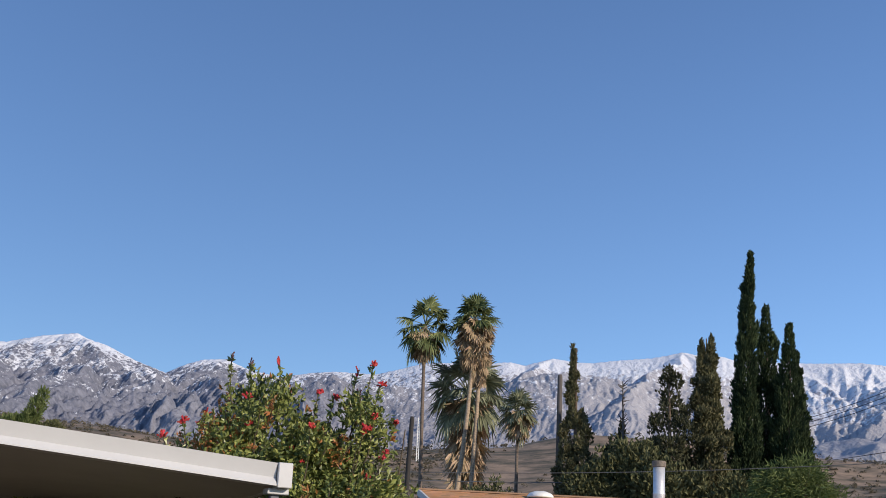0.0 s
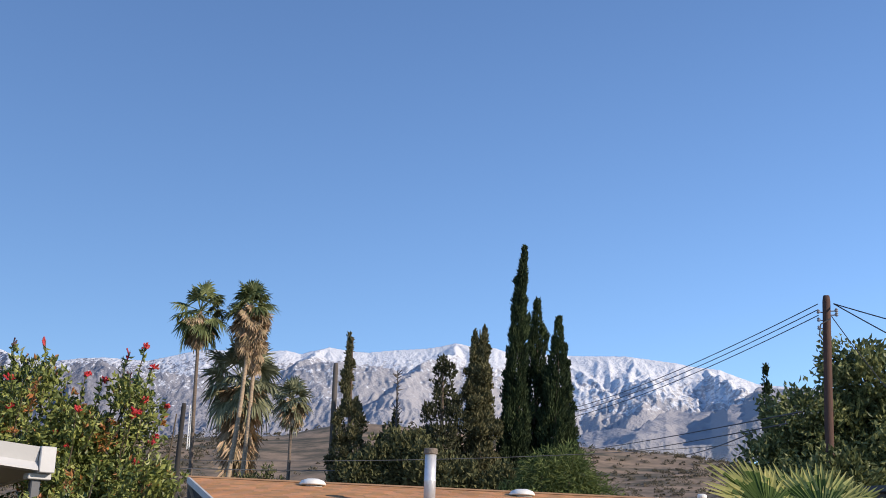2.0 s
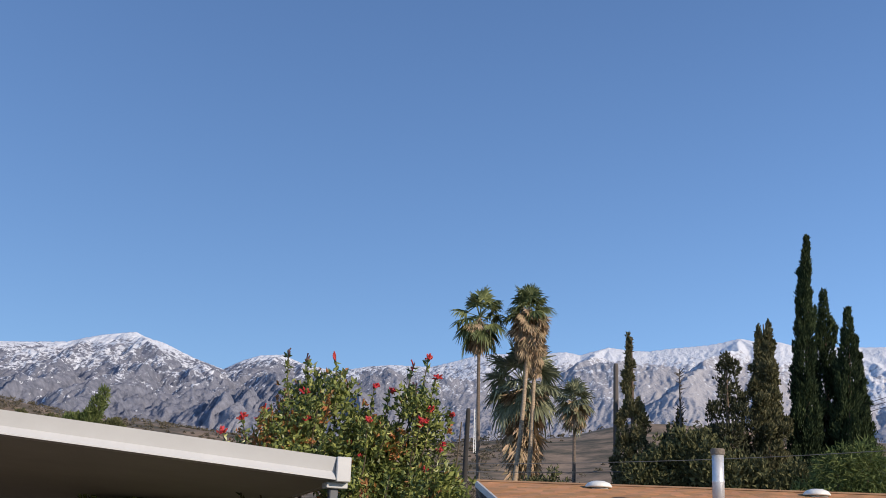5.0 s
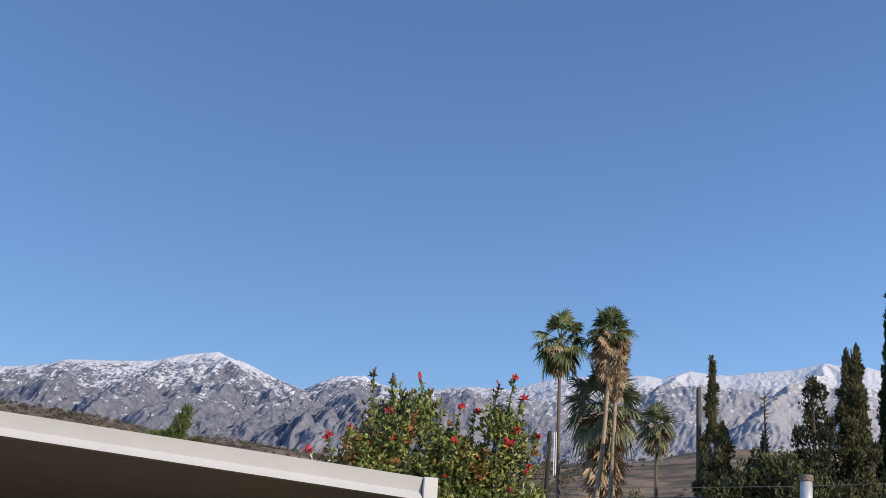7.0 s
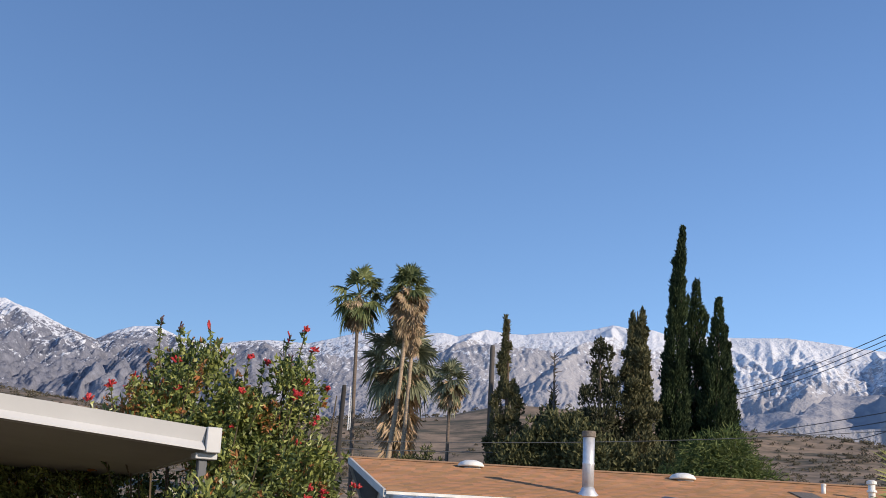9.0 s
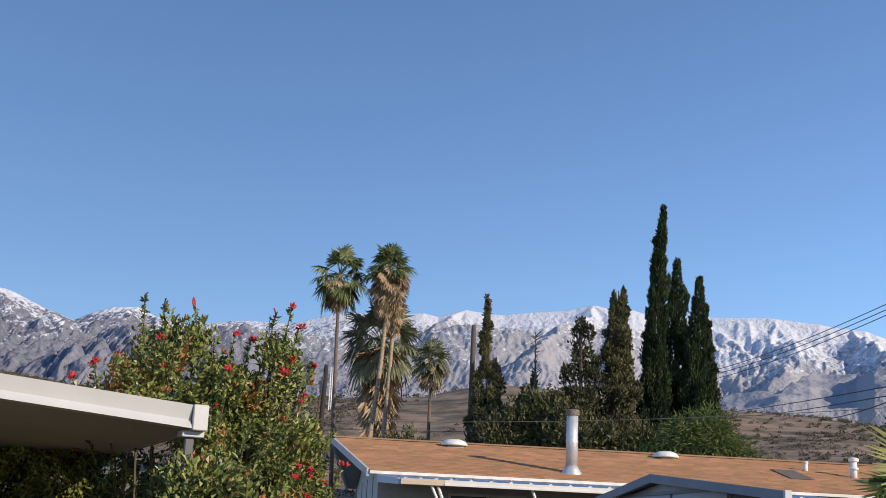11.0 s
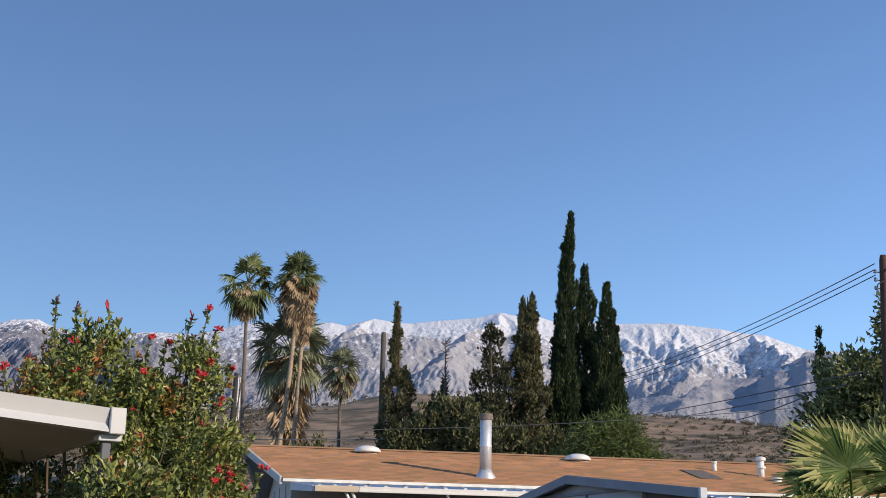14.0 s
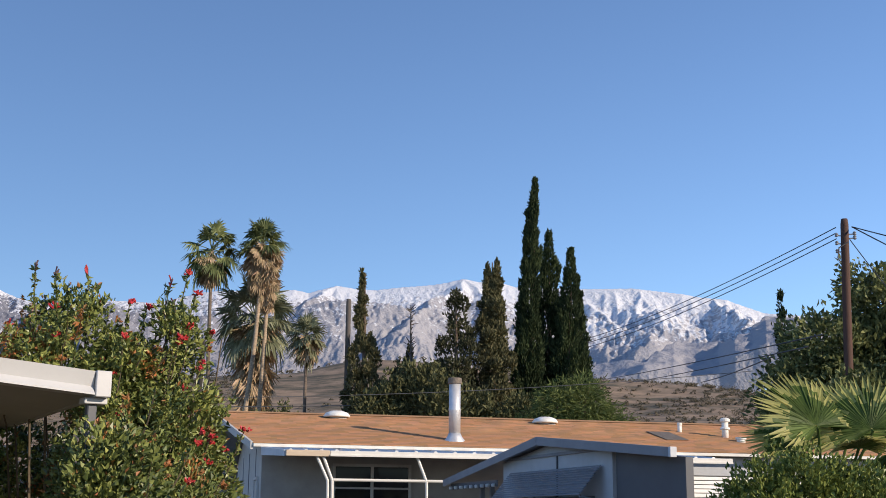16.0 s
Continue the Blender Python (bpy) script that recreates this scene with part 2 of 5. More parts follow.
# ---- mesh helpers ----
def part(name, bm, material, parent=None, label="", smooth=False):
    me = bpy.data.meshes.new(name)
    if isinstance(bm, bmesh.types.BMesh):
        bmesh.ops.recalc_face_normals(bm, faces=bm.faces)
        bm.to_mesh(me)
        bm.free()
    else:
        me.from_pydata(bm[0], [], bm[1])
        me.update()
    if smooth:
        me.polygons.foreach_set("use_smooth", [True] * len(me.polygons))
    me.materials.append(material)
    ob = new(name, me)
    ob.parent = parent
    if label:
        ob["label"] = label
    return ob


def thing(name, label, category, m=None, group="", kind=""):
    ob = new(name)
    if m is not None:
        ob.matrix_world = m
    return tagged(ob, label, category, group, kind)


def box(bm, x0, x1, y0, y1, z0, z1, bevel=0.0, m=None):
    vs = [bm.verts.new((x, y, z)) for x in (x0, x1) for y in (y0, y1) for z in (z0, z1)]
    fs = [bm.faces.new([vs[i] for i in f]) for f in ((0, 1, 3, 2), (4, 6, 7, 5), (0, 4, 5, 1), (2, 3, 7, 6), (0, 2, 6, 4), (1, 5, 7, 3))]
    if bevel:
        es = list({e for f in fs for e in f.edges})
        out = bmesh.ops.bevel(bm, geom=es, offset=bevel, segments=1, affect="EDGES", profile=0.5)
        vs = list({v for f in out["faces"] for v in f.verts} | {v for v in vs if v.is_valid})
    if m is not None:
        for v in vs:
            v.co = m @ v.co
    return bm


def prism(bm, pts, axis, a, b):
    """A closed outline in the two other axes, drawn out along the axis from a to b."""
    def at(p, q):
        return (q, p[0], p[1]) if axis == "x" else (p[0], q, p[1]) if axis == "y" else (p[0], p[1], q)
    lo = [bm.verts.new(at(p, a)) for p in pts]
    hi = [bm.verts.new(at(p, b)) for p in pts]
    bm.faces.new(lo)
    bm.faces.new(hi[::-1])
    k = len(pts)
    for i in range(k):
        bm.faces.new((lo[i], hi[i], hi[(i + 1) % k], lo[(i + 1) % k]))
    return bm


def tube(bm, pts, radii, seg=8, cap=True):
    pts = [Vector(p) for p in pts]
    if not hasattr(radii, "__len__"):
        radii = [radii] * len(pts)
    rings, side = [], None
    for i, p in enumerate(pts):
        d = (pts[min(i + 1, len(pts) - 1)] - pts[max(i - 1, 0)]).normalized()
        if side is None:
            side = d.orthogonal().normalized()
        side = (side - d * side.dot(d)).normalized()
        up = d.cross(side)
        rings.append([bm.verts.new(p + (side * math.cos(a) + up * math.sin(a)) * radii[i]) for a in (2 * math.pi * k / seg for k in range(seg))])
    for a, b in zip(rings, rings[1:]):
        for k in range(seg):
            bm.faces.new((a[k], a[(k + 1) % seg], b[(k + 1) % seg], b[k]))
    if cap:
        bm.faces.new(rings[0][::-1])
        bm.faces.new(rings[-1])
    return bm


def lathe(bm, prof, seg=20, at=(0, 0, 0)):
    """A turned shape from (radius, height) pairs."""
    rings = [[bm.verts.new((at[0] + r * math.cos(a), at[1] + r * math.sin(a), at[2] + z)) for a in (2 * math.pi * k / seg for k in range(seg))] for r, z in prof]
    for a, b in zip(rings, rings[1:]):
        for k in range(seg):
            bm.faces.new((a[k], a[(k + 1) % seg], b[(k + 1) % seg], b[k]))
    bm.faces.new(rings[0][::-1])
    bm.faces.new(rings[-1])
    return bm


def unit(a):
    return a / np.maximum(np.linalg.norm(a, axis=1, keepdims=True), 1e-9)


def leaf_cloud(rng, P, D, length, width, fold=0.25):
    """Folded, pointed leaves at P, growing along D; sizes vary."""
    n = len(P)
    D = unit(D)
    S = unit(np.cross(D, unit(rng.normal(size=(n, 3)))))
    N = np.cross(S, D)
    L = (length * rng.uniform(0.65, 1.35, n))[:, None]
    W = (width * rng.uniform(0.7, 1.3, n))[:, None] / 2
    mid = P + D * L * 0.45
    V = np.stack([P, mid + S * W + N * W * fold * 2, P + D * L - N * L * 0.12, mid - S * W + N * W * fold * 2], 1).reshape(-1, 3)
    b = np.arange(n)[:, None] * 4
    F = np.concatenate([b + [0, 1, 2], b + [0, 2, 3]], 1).reshape(-1, 3)
    return V.tolist(), F.tolist()


# ---- ground, hills and mountains ----
def hill_crest(az):
    """Crest height, 130 m out, by bearing in degrees."""
    return np.interp(az, [-60, -36, -29, -20, -7, -4, 0, 8, 14, 30, 60], [22, 18.8, 16.4, 14.5, 16.2, 17.8, 17.5, 15.5, 14.0, 15, 18])


def ground_z(x, y):
    r, az = math.hypot(x, y), math.degrees(math.atan2(x, y))
    fade = max(0.0, min(1.0, (100 - abs(az)) / 40))
    if r < 24:
        z = -0.25 * min(1, r / 10)
    else:
        c = float(hill_crest(az))
        z = float(np.interp(r, [24, 40, 60, 95, 130, 170, 400, 2300], [-0.25, 0.6, 2.6, 8.0, c, c - 1, c + 15, 150]))
        z = -0.25 + (z + 0.25) * fade
        k = min(1, (r - 24) / 60) * fade
        z += k * 1.5 * noise.noise((x * 0.03, y * 0.03, 0)) + k * 0.6 * noise.noise((x * 0.11, y * 0.11, 3))
        if r > 200:
            z -= (r - 200) * 0.012
    return z


def build_ground():
    radii = [0.01, 3, 6, 10, 14, 18, 22, 26, 32, 38, 45, 52, 60, 68, 76, 84, 92, 98, 104, 110, 115, 120, 124, 128, 132, 136, 142, 150, 160, 175, 200, 240, 300, 400, 600, 1000, 1600, 2600, 4800]
    az = [(-180 + 1.5 * k) for k in range(80)] + [-60 + 0.4 * k for k in range(300)] + [60 + 1.5 * k for k in range(80)]
    V, F = [], []
    for r in radii:
        for a in az:
            x, y = r * math.sin(radians(a)), r * math.cos(radians(a))
            V.append((x, y, ground_z(x, y)))
    k = len(az)
    for i in range(len(radii) - 1):
        for j in range(k):
            F.append((i * k + j, (i + 1) * k + j, (i + 1) * k + (j + 1) % k, i * k + (j + 1) % k))
    tagged(part("ground", (V, F), M_TERRAIN, smooth=True), "dry brown earth rising to scrubby hills", "ground", kind="structure")


def perlin(x, y, seed):
    """Smooth gradient noise on arrays, about -0.7 to 0.7."""
    table = np.random.default_rng(seed).permutation(512)
    xi, yi = np.floor(x).astype(int), np.floor(y).astype(int)
    xf, yf = x - xi, y - yi
    u, v = xf * xf * xf * (xf * (xf * 6 - 15) + 10), yf * yf * yf * (yf * (yf * 6 - 15) + 10)

    def corner(i, j):
        g = table[(table[(xi + i) % 512] + yi + j) % 512] * (2 * np.pi / 512)
        return np.cos(g) * (xf - i) + np.sin(g) * (yf - j)

    low = corner(0, 0) * (1 - u) + corner(1, 0) * u
    high = corner(0, 1) * (1 - u) + corner(1, 1) * u
    return low * (1 - v) + high * v


def ridged(x, y, seed):
    return 0.62 - np.abs(perlin(x, y, seed)) * 2.1


# spurs and side ridges of the range: bearing in degrees, distance, rise over distance
SPURS = [
    ((-27.0, 3400, 0.180), (-26.0, 3050, 0.157), (-24.8, 2800, 0.147), (-23.0, 2450, 0.131), (-21.8, 2150, 0.112)),
    ((-26.0, 3050, 0.157), (-28.0, 2600, 0.134), (-29.8, 2200, 0.112)),
    ((-29.1, 3400, 0.172), (-30.0, 3000, 0.150), (-31.2, 2600, 0.130), (-32.6, 2200, 0.110)),
    ((-33.4, 3400, 0.163), (-34.0, 2900, 0.140), (-35.6, 2400, 0.115)),
    ((-24.4, 3400, 0.163), (-23.2, 3000, 0.145), (-21.4, 2550, 0.127)),
    ((-20.8, 3400, 0.170), (-21.0, 3000, 0.149), (-19.9, 2600, 0.130), (-18.6, 2200, 0.108)),
    ((-19.9, 3400, 0.166), (-18.4, 3000, 0.149), (-16.9, 2600, 0.127), (-15.6, 2200, 0.105)),
    ((-18.0, 3050, 0.146), (-17.1, 3050, 0.152), (-15.3, 3050, 0.1575), (-14.0, 3050, 0.153), (-12.7, 3050, 0.153), (-10.9, 3050, 0.156), (-8.6, 3000, 0.152)),
    ((-7.6, 2950, 0.160), (-6.4, 2950, 0.168), (-5.8, 2950, 0.1705), (-4.8, 2950, 0.170), (-3.6, 2950, 0.1695), (-2.8, 2950, 0.167), (-2.0, 2880, 0.155), (-1.2, 2780, 0.143)),
    ((-5.4, 3400, 0.1845), (-6.3, 3150, 0.171), (-7.4, 3000, 0.160)),
    ((0.46, 3400, 0.1915), (-0.5, 3150, 0.178), (-1.5, 2950, 0.165), (-2.1, 2650, 0.145)),
    ((0.6, 3400, 0.1915), (1.5, 3100, 0.172), (1.9, 2800, 0.150), (2.6, 2400, 0.122)),
    ((4.6, 2980, 0.166), (6.2, 2900, 0.1565), (6.7, 2850, 0.152), (7.9, 2750, 0.146), (8.5, 2700, 0.1445), (9.0, 2600, 0.137)),
    ((8.2, 3400, 0.183), (8.8, 3150, 0.168), (9.6, 2900, 0.150)),
    ((12.2, 3400, 0.1725), (12.55, 3050, 0.158), (12.9, 2780, 0.145)),
]


def build_mountains():
    """A snowy range: a crest line, spurs that run down from it, gullies, and a lower ridge in front."""
    bearing = [-70, -50, -42, -35.4, -34.3, -33.5, -31.7, -29.9, -29.1, -28.3, -27.3, -27.0, -26.5, -25.7, -24.4, -23.0, -22.1, -21.35, -20.3, -19.9, -19.25, -17.9, -16.4, -15.4, -13.5, -11.5, -10.8, -8.4, -7.4, -6.7, -5.4, -4.5, -3.6, -2.7, -1.0, -0.3, 0.46, 1.25, 2.2, 2.9, 6.0, 8.2, 9.0, 10.5, 11.3, 12.4, 13.0, 14.1, 17, 22, 30, 45]
    rise = [0.09, 0.13, 0.142, 0.1544, 0.1584, 0.1634, 0.1655, 0.1683, 0.1727, 0.1764, 0.1794, 0.1803, 0.1766, 0.1732, 0.1633, 0.1553, 0.1637, 0.1683, 0.170, 0.1664, 0.1626, 0.1585, 0.1638, 0.1657, 0.1655, 0.1754, 0.1773, 0.1784, 0.1804, 0.1779, 0.1846, 0.1822, 0.1815, 0.1837, 0.1864, 0.1884, 0.1917, 0.189, 0.1886, 0.1848, 0.183, 0.1829, 0.1812, 0.1774, 0.1743, 0.172, 0.1676, 0.1602, 0.155, 0.15, 0.14, 0.12]
    foot_b = [-70, -30, -20, -12, -5, 2, 6.4, 8.7, 9.3, 10.0, 10.5, 11.2, 12.0, 12.7, 13.5, 14.1, 14.6, 18, 25, 40]
    foot_e = [0.08, 0.09, 0.10, 0.095, 0.10, 0.112, 0.122, 0.1256, 0.133, 0.1396, 0.1417, 0.140, 0.1389, 0.141, 0.150, 0.159, 0.163, 0.166, 0.15, 0.12]
    cols, rows, r0, crest, r1 = 1700, 300, 1750.0, 3400.0, 3640.0
    az, rr = np.meshgrid(np.linspace(-50, 32, cols), np.linspace(r0, r1, rows))
    arc = np.radians(az) * 3000
    u = np.clip((rr - r0) / (crest - r0), 0, 1)
    top = np.interp(az, bearing, rise)
    foot = np.interp(az, foot_b, foot_e)
    foot_r = np.interp(az, [2, 6.4, 8.7, 10.5, 12.0, 12.7, 14.6, 18], [2300, 2100, 1960, 2560, 2400, 2080, 2800, 2800])
    west = np.clip((-12 - az) / 5, 0, 1)
    flute = np.clip((az - 2.5) / 3, 0, 1) * np.clip((u - 0.45) * 4, 0, 1)
    # the plan bends a little, so that no ridge runs straight
    bx = 55 * perlin(arc / 260, rr / 260, 1) + 22 * perlin(arc / 80, rr / 80, 2)
    by = 55 * perlin(arc / 260, rr / 260, 3) + 22 * perlin(arc / 80, rr / 80, 4)
    X, Y = rr * np.sin(np.radians(az)) + bx, rr * np.cos(np.radians(az)) + by
    e0 = 0.085
    h = (e0 + (top - e0) * u ** 1.25) * rr - 22 * np.sin(np.pi * u)
    for line in SPURS:
        for (a0, d0, t0), (a1, d1, t1) in zip(line, line[1:]):
            x0, y0, x1, y1 = d0 * math.sin(radians(a0)), d0 * math.cos(radians(a0)), d1 * math.sin(radians(a1)), d1 * math.cos(radians(a1))
            f = np.clip(((X - x0) * (x1 - x0) + (Y - y0) * (y1 - y0)) / ((x1 - x0) ** 2 + (y1 - y0) ** 2), 0, 1)
            away = np.hypot(X - x0 - f * (x1 - x0), Y - y0 - f * (y1 - y0))
            h = np.maximum(h, t0 * d0 + f * (t1 * d1 - t0 * d0) - away * 0.52 - 2)
    k = (0.25 + 0.75 * np.sin(np.pi * np.clip(u, 0.05, 0.95)) ** 0.6) * (1 - u ** 14)
    lean = arc + (rr - crest) * (0.6 * west - 0.12) + bx
    back = arc - (rr - crest) * 0.55 * west + by
    h += k * (26 * west + 8) * ridged(lean / 190, rr / 700, 5)
    h += k * (15 * west + 7) * ridged(back / 90, rr / 320, 6)
    h += k * (9 * west + 5) * ridged((lean + back) / 88, rr / 140, 7)
    h += (0.35 + k) * (5 * west + 3) * ridged(back / 20, rr / 62, 8)
    h += (0.35 + k) * 3.2 * perlin(lean / 10, rr / 26, 9)
    h += flute * (1 - u ** 10) * (17 * ridged((arc + 0.3 * (rr - crest) + 0.4 * bx) / 62, rr / 900, 10) + 8 * ridged(arc / 26, rr / 420, 11))
    low = foot * foot_r + 9 * perlin(arc / 130, rr / 130, 12) + 4 * perlin(arc / 40, rr / 60, 13) - 0.2 * np.abs(rr - foot_r) - 9 * np.abs(perlin(arc / 120, rr / 420, 14)) - 5 * np.abs(perlin(arc / 45, rr / 160, 15))
    h = np.maximum(h, low)
    h = np.minimum(h, (top - 0.003 * (1 - u) ** 0.5) * rr + 3 * (1 - u) * perlin(arc / 25, rr / 40, 16))
    h = np.where(rr > crest, top * crest - (rr - crest) * 0.5, h)
    h += 1.6 + np.where(rr > crest - 12, 1.6 * perlin(arc / 9, rr / 9, 17), 0)
    h[0] -= 60
    V = np.stack([rr * np.sin(np.radians(az)), rr * np.cos(np.radians(az)), h], -1).reshape(-1, 3)
    q = (np.arange(rows - 1)[:, None] * cols + np.arange(cols - 1)[None]).reshape(-1, 1)
    F = q + np.array([[0, 1, cols + 1, cols]])
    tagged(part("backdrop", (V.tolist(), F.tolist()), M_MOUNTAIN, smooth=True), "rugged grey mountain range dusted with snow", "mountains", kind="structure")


build_ground()
build_mountains()


# ---- plants ----
def crown_column(rng, n, height, radius, taper=0.5, lump=0.25, base=0.0, seed=0.0):
    """Points and growth directions for a narrow upright crown with an uneven outline."""
    z = 1 - rng.uniform(0, 1, n) ** 0.72
    prof = np.clip(np.minimum(1.0, z / 0.12 + 0.55), 0, 1) * (1 - z) ** taper
    ph = rng.uniform(0, 2 * np.pi, n)
    lum = 1 + lump * (np.sin(ph * 2 + z * 13 + seed) * 0.5 + np.sin(ph * 3 - z * 23 + seed * 2) * 0.5 + np.sin(z * 41 + seed) * 0.5)
    rr = radius * prof * lum * np.sqrt(rng.uniform(0.35, 1.0, n))
    P = np.stack([rr * np.cos(ph), rr * np.sin(ph), base + z * (height - base)], 1)
    D = np.stack([np.cos(ph) * 0.55, np.sin(ph) * 0.55, np.full(n, 1.0)], 1) + rng.normal(0, 0.25, (n, 3))
    return P, D


def cypress(x, y, top, radius, label, material=None, n=5200, taper=0.52, lump=0.22, seed=1, lean=0.0, size=0.18, wide=0.075):
    rng = np.random.default_rng(seed)
    z0 = ground_z(x, y) - 0.1
    h = top - z0
    t = thing("cypress_tree", label, "tree", pose(x, y, z0), group="trees behind the house")
    bm = bmesh.new()
    tube(bm, [(0, 0, 0), (lean * 0.2, 0, h * 0.4), (lean * 0.8, 0, h * 0.9)], [radius * 0.22, radius * 0.16, 0.03], 8)
    part("trunk", bm, M_BARK, t)
    tufts, _ = crown_column(rng, max(40, n // 200), h, radius, taper, lump, h * 0.04, seed)
    P, D = crown_column(rng, n // 3, h, radius * 0.8, taper, lump, h * 0.04, seed)
    pick = rng.integers(0, len(tufts), n - n // 3)
    thin = np.clip(1.25 - tufts[pick][:, 2:3] / h, 0.12, 1)
    u = rng.uniform(-1, 1, (len(pick), 1))
    Q = tufts[pick] + rng.normal(0, 0.12, (len(pick), 3)) * thin * (1.2 - np.abs(u)) * np.array([1, 1, 0.6])
    Q[:, 2:3] += u * 0.6 * thin
    Q[:, :2] *= 1 + 0.10 * u
    Q[:, 2] = np.clip(Q[:, 2], 0.1, h)
    P = np.concatenate([P, Q])
    D = np.concatenate([D, np.stack([np.zeros(len(Q)), np.zeros(len(Q)), np.ones(len(Q))], 1) + unit(Q * np.array([1, 1, 0])) * 0.4 + rng.normal(0, 0.25, Q.shape)])
    P[:, 0] += lean * (P[:, 2] / h) ** 4
    part("crown", leaf_cloud(rng, P, D, size, wide), material or M_CYPRESS, t)
    return t


def fan_leaf(bm, m, radius, segs, spread, droop, width, petiole, rng, split=0.4, tip=0):
    """A palmate leaf: a stalk and a fan of folded, tapering blades joined near the hand."""
    tube(bm, [m @ Vector((0, 0, 0)), m @ Vector((0, petiole * 0.5, 0.03 * petiole)), m @ Vector((0, petiole, 0))], [width * 0.55, width * 0.4, width * 0.3], 5)
    for k in range(segs):
        a = spread * (k / (segs - 1) - 0.5) + rng.uniform(-0.03, 0.03)
        L = radius * (0.80 + 0.20 * math.cos(a * 0.8)) * rng.uniform(0.9, 1.08)
        d = Vector((math.sin(a), math.cos(a), 0))
        s = Vector((math.cos(a), -math.sin(a), 0))
        pts = []
        sp = split + rng.uniform(-0.16, 0.16)
        for f, w in ((0.02, 0.25), (0.22, 0.6), (sp + 0.25, 1.0), (1.0, 0.06)):
            hang = Vector((0, 0, -droop * f ** 2.2 * L * rng.uniform(0.5, 1.5)))
            c = Vector((0, petiole, 0)) + d * (L * f) + Vector((0, 0, 0.12 * L * f * (1 - f)))
            w2 = w * width
            pts.append([bm.verts.new(m @ p + hang) for p in (c - s * w2 + Vector((0, 0, w2 * 0.5)), c, c + s * w2 + Vector((0, 0, w2 * 0.5)))])
        for p, q in zip(pts, pts[1:]):
            f0, f1 = bm.faces.new((p[0], p[1], q[1], q[0])), bm.faces.new((p[1], p[2], q[2], q[1]))
            f0.material_index = f1.material_index = tip if q is pts[-1] else 0


def frond_pose(at, az, el, roll=0):
    """Turns +y to the bearing az and the elevation el."""
    return Matrix.Translation(at) @ Matrix.Rotation(radians(-az), 4, "Z") @ Matrix.Rotation(radians(el), 4, "X") @ Matrix.Rotation(radians(roll), 4, "Y")


def fan_palm(x, y, top, label, fronds, radius, petiole, skirt=0, skirt_len=1.0, trunk=0.16, seed=1, bend=(0, 0), low=-40, el_top=85, blade=0.062, skirt_out=0.1, pale=False, leaf=M_PALM):
    """A tall palm: trunk, green fronds round the top, and a skirt of dead hanging ones."""
    rng = random.Random(seed)
    z0 = ground_z(x, y) - 0.1
    h = top - z0 - radius * 0.8
    t = thing("palm_tree", label, "palm tree", pose(x, y, z0), group="palms behind the house")
    bm = bmesh.new()
    pts = [(bend[0] * (f - 1) ** 2, bend[1] * (f - 1) ** 2, h * f) for f in (0, 0.15, 0.3, 0.45, 0.6, 0.75, 0.9, 1)]
    tube(bm, pts, [trunk * (1.35 - 0.5 * k / 7) for k in range(8)], 9)
    part("trunk", bm, M_PALETRUNK if pale else M_PALMTRUNK, t, smooth=True)
    for k in range(fronds):
        bm = bmesh.new()
        f = (k + 0.5) / fronds
        el = el_top + (low - el_top) * f ** 0.9 + rng.uniform(-10, 10)
        az = k * 137.5 + rng.uniform(-18, 18)
        fan_leaf(bm, frond_pose((0, 0, h - 0.25 * f), az, el, rng.uniform(-40, 40)), radius * rng.uniform(0.85, 1.1), 22, radians(rng.uniform(190, 250)), 0.22 + 0.4 * f, blade * radius, petiole * rng.uniform(0.8, 1.1), rng)
        part("frond", bm, leaf, t)
    if skirt:
        bm = bmesh.new()
        for k in range(skirt):
            f = rng.random()
            az = rng.uniform(0, 360)
            out = 0.1 + (skirt_out - 0.1) * min(1, 2 * f) * rng.random() ** 0.5
            at = (out * math.sin(radians(az)), out * math.cos(radians(az)), h - 0.1 - f * skirt_len)
            fan_leaf(bm, frond_pose(at, az, -84 + 74 * (1 - f) ** 1.5 * rng.random(), rng.uniform(-60, 60)), radius * rng.uniform(0.6, 0.95), 8, radians(rng.uniform(50, 120)), 0.15, 0.06 * radius, min(petiole, 0.6) * rng.uniform(0.4, 1.1), rng)
        part("skirt", bm, M_THATCH, t, "hanging dry tan dead fronds")
    return t


def crown_mass(rng, n, lobes, shell=0.55):
    """Points in overlapping lobes (x, y, z, rx, ry, rz), denser towards their surface, with outward directions."""
    w = np.array([l[3] * l[4] + l[4] * l[5] + l[3] * l[5] for l in lobes])
    pick = rng.choice(len(lobes), n, p=w / w.sum())
    L = np.array(lobes)[pick]
    d = unit(rng.normal(size=(n, 3)))
    r = rng.uniform(shell ** 3, 1, n) ** (1 / 3)
    wob = 1 + 0.18 * np.sin(d[:, 0] * 7 + pick) * np.sin(d[:, 1] * 6 + d[:, 2] * 5)
    P = L[:, :3] + d * L[:, 3:] * (r * wob)[:, None]
    return P, d


